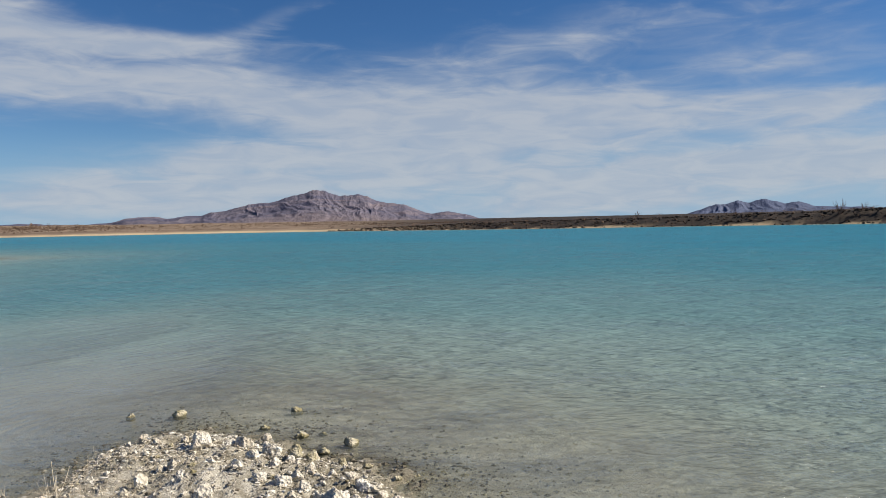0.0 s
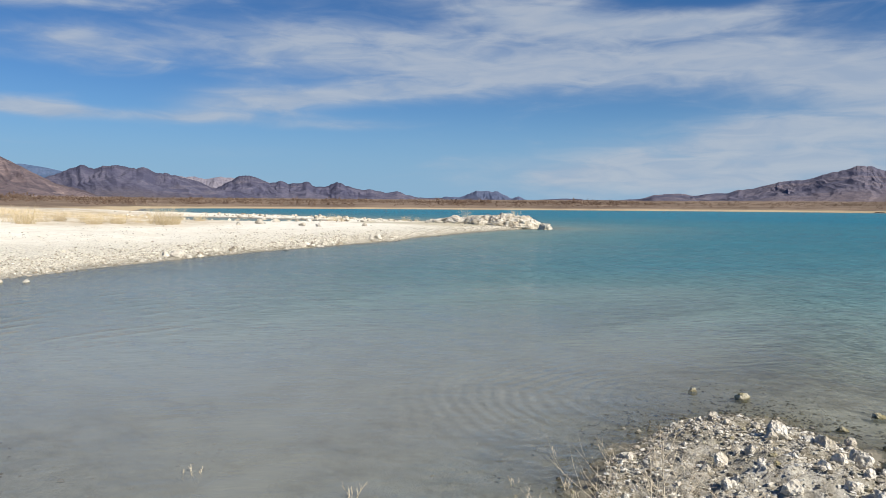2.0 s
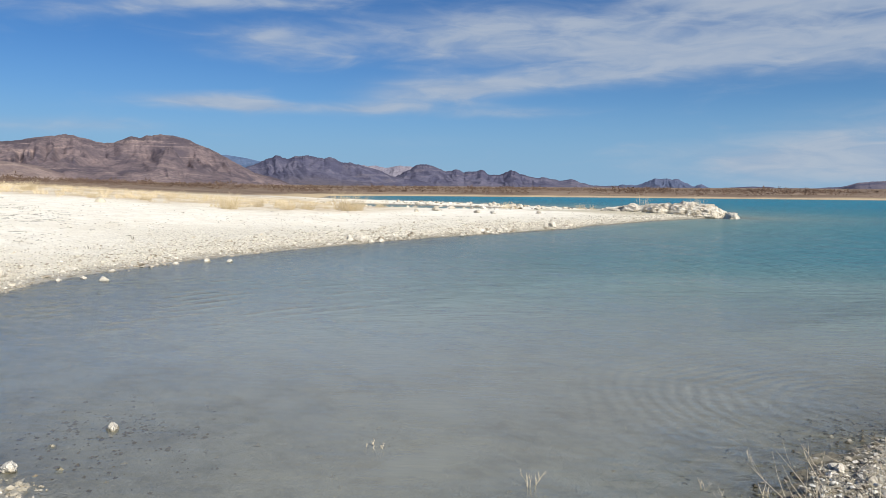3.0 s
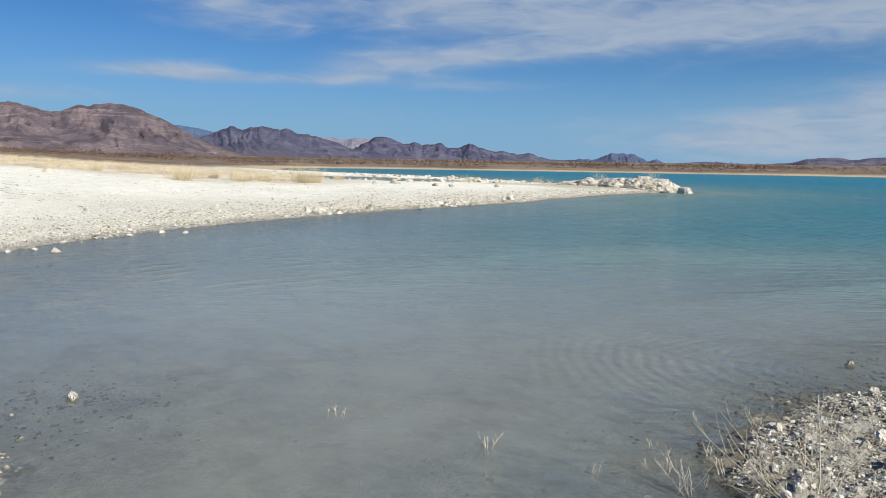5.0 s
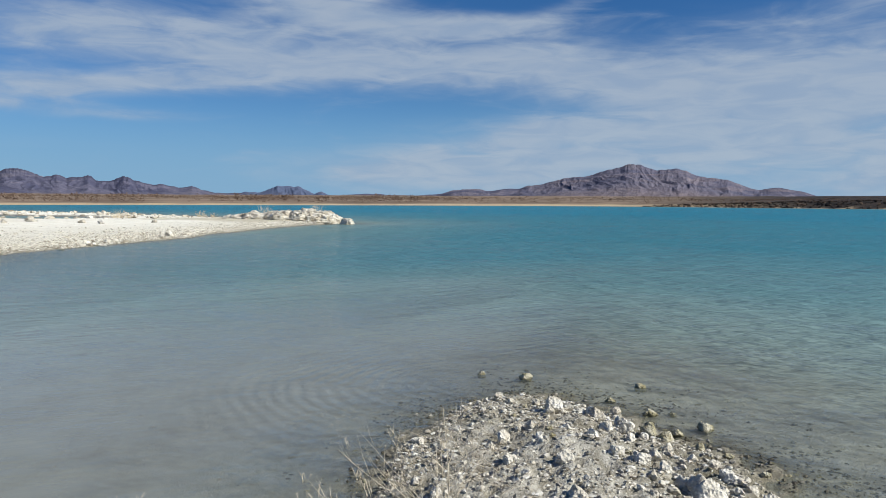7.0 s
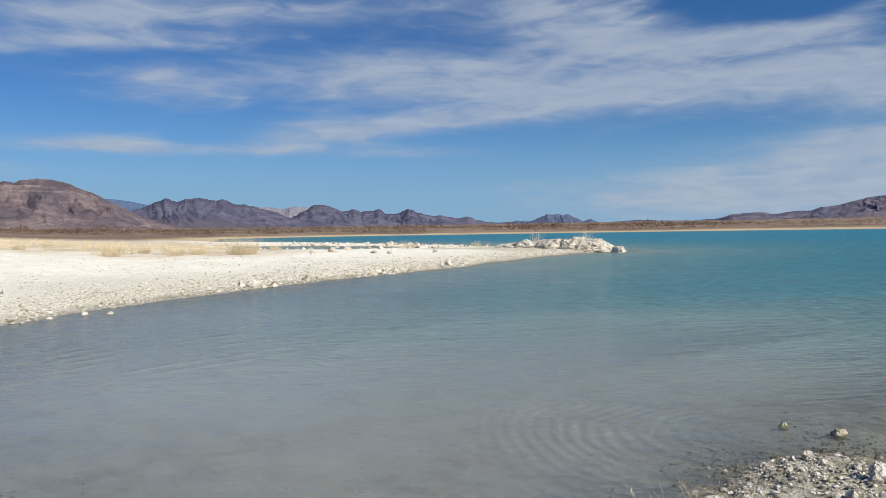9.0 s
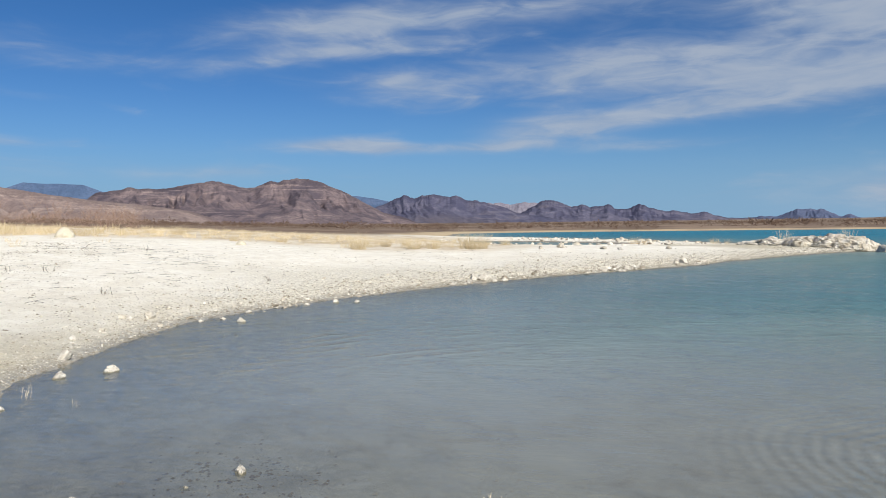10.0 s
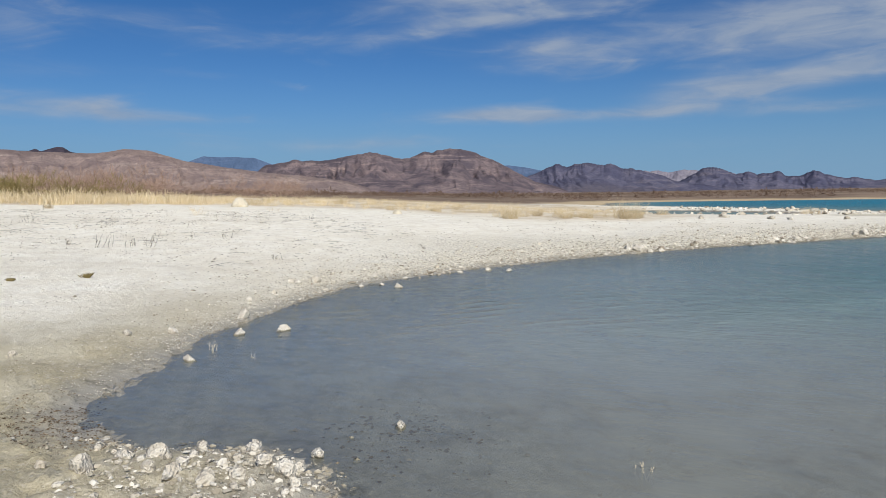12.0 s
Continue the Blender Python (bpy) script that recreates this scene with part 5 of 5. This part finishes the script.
def spit_weed():
    """The large dry weed that stands on the spit, one tall stem and a tangle below."""
    r = random.Random(12)
    root = new("dry_weed")
    root.matrix_world = pose(-1.72, 3.2, height(-1.72, 3.2))
    sprig("stem", Vector((0, 0, 0)), 0.52, 0, r, TWIG, root, 0.0038, 9, Vector((0.0, 0.25, 1)))
    side, ahead = Vector((0.866, 0.5, 0)), Vector((-0.5, 0.866, 0))
    for reach, up, length in ((-0.75, 0.75, 0.6), (-0.95, 0.45, 0.62), (-0.35, 0.95, 0.5), (-0.9, 0.62, 0.45), (0.7, 0.5, 0.45), (0.9, 0.3, 0.4), (0.4, 0.8, 0.42), (-0.6, 0.4, 0.4), (0.15, 0.7, 0.35)):
        at = side * r.uniform(-0.06, 0.06) + ahead * r.uniform(-0.03, 0.12)
        at.z = height(-1.72 + at.x, 3.2 + at.y) - height(-1.72, 3.2)
        sprig("branch", at, length, 0, r, TWIG, root, 0.0022, 6, side * reach + ahead * r.uniform(0.0, 0.45) + Vector((0, 0, up)))
    for i in range(9):
        a = r.uniform(0, 2 * math.pi)
        reach = Vector((math.cos(a), math.sin(a) + 0.5, r.uniform(0.15, 0.7)))
        at = Vector((r.uniform(-0.3, 0.2), r.uniform(-0.2, 0.8), 0.0))
        at.z = height(-1.72 + at.x, 3.2 + at.y) - height(-1.72, 3.2)
        sprig("branch", at, r.uniform(0.2, 0.45), 0, r, TWIG, root, 0.0019, 5, reach)
    tagged(root, "sprawling dry weed with one tall stem on gravel", "weed")


spit_weed()


def litter(name, label, n, box, keep, length, thick, lift, mat, seed):
    """Loose sticks lying about, as one mesh of kind stuff."""
    p = band(n, box, keep)
    z = land(p[:, 0], p[:, 1])[0]
    r = random.Random(seed)
    soup = Soup()
    for (x, y), h in zip(p, z):
        a = r.uniform(0, 2 * math.pi)
        ln = length * r.uniform(0.3, 1.2)
        c = Vector((x, y, h + thick * 2))
        d = Vector((math.cos(a), math.sin(a), r.uniform(0, lift)))
        e = Vector((r.gauss(0, 0.25), r.gauss(0, 0.25), r.uniform(-0.1, 0.4) * lift))
        soup.tube([c, c + d * ln * 0.5, c + (d + e) * ln], thick, thick * 0.4, 3)
    return tagged(part(name, soup.mesh(name), mat), label, "twigs", kind="stuff")


litter("twig_litter", "bleached thin twigs strewn over the gravel spit", 1300, (-2.55, -1.25, 2.6, 5.3), lambda s, h, x, y: (s > 0.05) & (rng.random(len(s)) < step(-1.2, -1.9, x) * (0.35 + 0.65 * step(5.2, 4.0, y))), 0.11, 0.0014, 0.6, TWIG, 71)
litter("stick_litter", "dark dry sticks lying on the salt flat", 1900, (-42, -17, -12, 6), lambda s, h, x, y: (s > 3) & (rng.random(len(s)) < np.clip(4 * fractal(x * 0.22, y * 0.45, 4, 197) - 1.9, 0.02, 1)), 0.38, 0.006, 0.1, GREY_STALK, 73)
for i, (x, y, s) in enumerate(((-2.2, 4.4, 0.22), (-2.3, 4.0, 0.25), (-2.1, 3.5, 0.2), (-1.45, 3.4, 0.18), (-1.95, 4.0, 0.2), (-2.0, 4.9, 0.12), (-2.25, 3.2, 0.25))):
    r = random.Random(300 + i)
    root = new("dry_plant")
    root.matrix_world = pose(x, y, height(x, y))
    for j in range(4):
        sprig("stem", Vector((r.uniform(-0.1, 0.1), r.uniform(-0.1, 0.1), 0)), s * r.uniform(0.7, 1.4), 1.4, r, TWIG, root, 0.0017, 4)
    tagged(root, "low tangle of bleached stems over gravel", "plant", "tangles on the gravel spit")

for i, (x, y, size) in enumerate(STALKS):
    r = random.Random(400 + i)
    root = new("dry_stalks")
    root.matrix_world = pose(x, y, height(x, y) - 0.01)
    for j in range(5):
        at = Vector((r.uniform(-0.5, 0.5) * size, r.uniform(-0.5, 0.5) * size, 0))
        sprig("stalk", at, size * r.uniform(0.35, 0.95), 0.55, r, GREY_STALK, root, 0.008, 4)
    tagged(root, "grey dead stalks on the white salt flat", "plant", "dead stalks on the flat")

for i, (x, y, size) in enumerate(GREEN_TUFTS):
    r = random.Random(450 + i)
    sp = Soup()
    sp.tube([Vector((0, 0, -0.02)), Vector((0, 0, 0.05 * size))], 0.3 * size, 0.12 * size, 7)
    for j in range(70):
        a = Vector((r.gauss(0, 0.16), r.gauss(0, 0.12), 0.01)) * size
        sp.blade(a, a * 1.6 + Vector((r.uniform(-0.35, 0.35), r.uniform(-0.35, 0.35), r.uniform(0.15, 0.4))) * size, 0.012)
    ob = part("green_tuft", sp.mesh("green_tuft"), REED)
    ob.matrix_world = pose(x, y, height(x, y))
    tagged(ob, "small dark green tuft on the salt flat", "plant", "green tufts on the flat")


def clump_mesh(name, seed, blades, mat, wide=0.5, spread=0.55, width=0.006, curl=0.05):
    """A tuft of dry leaves about one metre high."""
    r = random.Random(seed)
    sp = Soup()
    for i in range(blades):
        a = r.uniform(0, 2 * math.pi)
        q = wide * math.sqrt(r.random())
        root = Vector((math.cos(a) * q, math.sin(a) * q, 0))
        tip = root + Vector((root.x * spread + r.gauss(0, 0.18), root.y * spread + r.gauss(0, 0.18), r.uniform(0.45, 1.05)))
        sp.blade(root, tip, width * r.uniform(0.6, 1.5), curl)
    m = sp.mesh(name)
    m.materials.append(mat)
    return m


GRASS = [clump_mesh("dry_grass_clump", 500 + i, 190, STRAW, 0.5, 0.55, 0.006) for i in range(3)]
for i, (x, y, size) in enumerate(STRAW_CLUMPS):
    ob = new("dry_grass_clump", GRASS[i % 3])
    ob.matrix_world = pose(x, y, height(x, y) - 0.02, 0, 0, 70 * i) @ Matrix.Diagonal((size * (0.8 if i < 2 else 0.6), size * 0.6, size * (0.62 if i < 2 else 0.5), 1))
    tagged(ob, "clump of straw-coloured grass on the salt shore", "grass", "grass clumps on the shore")
WISP = [clump_mesh("thin_grass", 530 + i, 60, STRAW, 0.5, 0.5, 0.007) for i in range(3)]
for i, (x, y, size) in enumerate(((-33.2, 49.7, 1.7), (-33.8, 49.9, 1.3), (-38.0, 49.6, 1.4), (-41.5, 47.5, 0.7), (-45.5, 50.5, 0.9), (-51.5, 47.0, 1.1), (-47.0, 44.0, 0.9), (-41.6, 19.4, 1.0), (-42.5, 21.2, 0.9), (-40.9, 17.0, 0.8), (-43.0, 23.5, 0.8), (-39.6, 20.6, 0.7), (-44.0, 26.0, 0.7), (-41.2, 25.0, 0.6), (-40.0, 15.9, 0.8))):
    ob = new("thin_grass", WISP[i % 3])
    ob.matrix_world = pose(x, y, height(x, y), 0, 0, 50 * i) @ Matrix.Diagonal((size * (0.5 if i < 3 else 0.9), size * 0.6, size * (1.0 if i < 3 else 0.7), 1))
    tagged(ob, "thin dry grass between the white rocks", "grass", "grass clumps on the shore")


def bush_mesh(name, seed, twigs, mat, width):
    """A rounded bush one metre high, of short twigs fanning out from many forks."""
    r = random.Random(seed)
    sp = Soup()
    lobes = [Vector((r.gauss(0, 0.3), r.gauss(0, 0.3), r.uniform(0.35, 0.6))) for _ in range(4)]
    for i in range(twigs):
        d = Vector((r.gauss(0, 1), r.gauss(0, 1), r.gauss(0.35, 0.9))).normalized()
        at = r.choice(lobes) + d * 0.42 * r.random() ** 0.5
        at.z = max(at.z, 0.0)
        sp.tube([at, at + (d + Vector((r.gauss(0, 0.5), r.gauss(0, 0.5), 0.5))).normalized() * r.uniform(0.15, 0.36)], width * r.uniform(0.7, 1.6), width * 0.2, 3)
    m = sp.mesh(name)
    m.materials.append(mat)
    return m


def field(name, label, category, mat, places, size, seed, blades, wide, width, spread=0.5, squash=1.0, bushy=False):
    """Many tufts joined into one mesh of kind stuff."""
    r = np.random.default_rng(seed)
    base = []
    for i in range(6):
        m = bush_mesh("tuft", seed + i, blades, mat, width) if bushy else clump_mesh("tuft", seed + i, blades, mat, wide, spread, width)
        v = np.empty(len(m.vertices) * 3)
        m.vertices.foreach_get("co", v)
        base.append((v.reshape(-1, 3), [tuple(p.vertices) for p in m.polygons]))
        bpy.data.meshes.remove(m)
    z = land(places[:, 0], places[:, 1])[0]
    vs, fs, count = [], [], 0
    for (x, y), h, s in zip(places, z, size):
        v, f = base[r.integers(0, 6)]
        a = r.random() * 6.283
        c, n = math.cos(a), math.sin(a)
        w = np.stack([(v[:, 0] * c - v[:, 1] * n) * s + x, (v[:, 0] * n + v[:, 1] * c) * s + y, v[:, 2] * s * squash * r.uniform(0.7, 1.15) + h - 0.03], -1)
        vs.append(w)
        fs.extend([tuple(i + count for i in q) for q in f])
        count += len(v)
    m = bpy.data.meshes.new(name)
    m.from_pydata(np.concatenate(vs).tolist(), [], fs)
    m.materials.append(mat)
    return tagged(new(name, m), label, category, kind="stuff")


def polar(n, az, r, keep=None):
    a = np.radians(rng.uniform(az[0], az[1], n))
    d = np.sqrt(rng.uniform(r[0] ** 2, r[1] ** 2, n))
    p = np.stack([-d * np.sin(a), d * np.cos(a)], -1)
    if keep is not None:
        h, s, silt, straw, *_ = land(p[:, 0], p[:, 1])
        p = p[keep(h, s, straw, np.degrees(a), d)]
    return p


thin = lambda p, f: rng.random(len(p)) < f
p = polar(3600, (64, 114), (36, 62), lambda h, s, straw, a, d: thin(h, np.clip(straw * np.interp(a, [64, 80, 86, 90, 114], [0.10, 0.18, 0.4, 0.9, 1.0]), 0, 1) * (h > 0.1) * np.clip(3.5 * fractal(a * 0.9, d * 0.12, 4, 88) - 1.1, 0.1, 1)))
field("dry_grass", "belt of tall straw-coloured grass behind the salt flat", "grass", STRAW, p, rng.uniform(0.35, 0.8, len(p)) * (0.6 + 0.8 * fractal(p[:, 0] * 0.3, p[:, 1] * 0.3, 3, 89)) * np.interp(np.degrees(np.arctan2(-p[:, 0], p[:, 1])), [80, 92, 102], [0.8, 1.3, 1.7]), 600, 26, 0.55, 0.016, 0.5, 0.85)
p = polar(1900, (58, 92), (36, 95), lambda h, s, straw, a, d: thin(h, 0.75 * (h > 0.1) * (s > 18) * np.clip(straw, 0.05, 1)))
field("sparse_grass", "sparse low straw grass on the bank", "grass", STRAW, p, rng.uniform(0.2, 0.55, len(p)), 620, 14, 0.6, 0.014, 0.7, 0.8)
p = polar(420, (84, 114), (62, 86), lambda h, s, straw, a, d: thin(h, np.interp(a, [84, 90, 97], [0.25, 0.5, 0.8]) * np.clip(4 * fractal(a * 0.5, d * 0.1, 3, 68) - 1.2, 0.1, 1)))
field("rosy_shrubs", "thicket of bare reddish shrubs behind the grass", "shrubs", ROSY, p, rng.uniform(0.9, 1.9, len(p)) * np.interp(np.degrees(np.arctan2(-p[:, 0], p[:, 1])), [84, 98], [1.15, 1.6]), 640, 82, 0.6, 0.006, 0.8, 0.95, True)
p = polar(90, (93, 114), (58, 66), lambda h, s, straw, a, d: thin(h, np.interp(a, [96, 101, 114], [0.25, 0.9, 1.0])))
field("olive_shrubs", "olive-brown shrubs standing in the dry grass", "shrubs", REED, p, rng.uniform(1.2, 2.2, len(p)), 660, 120, 0.6, 0.008, 0.8, 0.9, True)
p = polar(7500, (-8, 92), (290, 640), lambda h, s, straw, a, d: thin(h, np.clip((s - 10) / 16, 0, 1) * np.clip(4 * fractal(d * 0.02, a * 0.5, 4, 77) - 1.15, 0.1, 1)))
field("far_brush", "brown leafless brush on the plain across the lake", "brush", BRUSH, p, rng.uniform(0.9, 3.0, len(p)) * (0.35 + 1.5 * fractal(p[:, 0] * 0.025, p[:, 1] * 0.025, 3, 81)) * np.interp(np.degrees(np.arctan2(-p[:, 0], p[:, 1])), [0, 20, 30, 50], [0.5, 0.8, 1.35, 1.15]), 680, 7, 0.9, 0.075, 0.7, 0.8, True)
p = polar(2600, (60, 114), (90, 330), lambda h, s, straw, a, d: thin(h, np.clip((s - 50) / 60, 0, 0.75) * (h > 0.8) * np.clip(3 * fractal(d * 0.03, a * 0.4, 3, 79) - 0.9, 0.05, 1)))
field("plain_brush", "low brown brush on the plain behind the shore", "brush", BRUSH, p, rng.uniform(0.7, 2.2, len(p)), 700, 15, 0.7, 0.027, 0.6, 0.75, True)
p = polar(900, (-38, 6), (235, 300), lambda h, s, straw, a, d: thin(h, (s > 3) * 0.6))
field("bank_brush", "small dark brush along the rubble bank", "brush", BRUSH, p, rng.uniform(0.5, 1.6, len(p)) * rng.uniform(0.6, 1.3, len(p)), 720, 18, 0.7, 0.03, 0.6, 0.75, True)


def bare_bush(x, y, size, seed):
    r = random.Random(seed)
    root = new("bare_bush")
    root.matrix_world = pose(x, y, height(x, y) - 0.1)
    for i in range(12):
        at = Vector((r.uniform(-0.2, 0.2) * size, r.uniform(-0.2, 0.2) * size, 0))
        sprig("stem", at, size * r.uniform(0.6, 1.05), 0.7, r, BRUSH, root, 0.035 * size / 3, 8)
    tagged(root, "leafless brown bush on top of the rubble bank", "bush", "bushes on the bank")


for i, (a, d, s) in enumerate(((-28.2, 252, 4.6), (-29.6, 252, 2.6), (-14.7, 276, 2.8), (-21.5, 262, 2.4), (-27.0, 250, 2.2), (-31.5, 248, 3.0), (-20.9, 262, 2.0))):
    q = bearing(a) * d
    bare_bush(q.x, q.y, s, 800 + i)
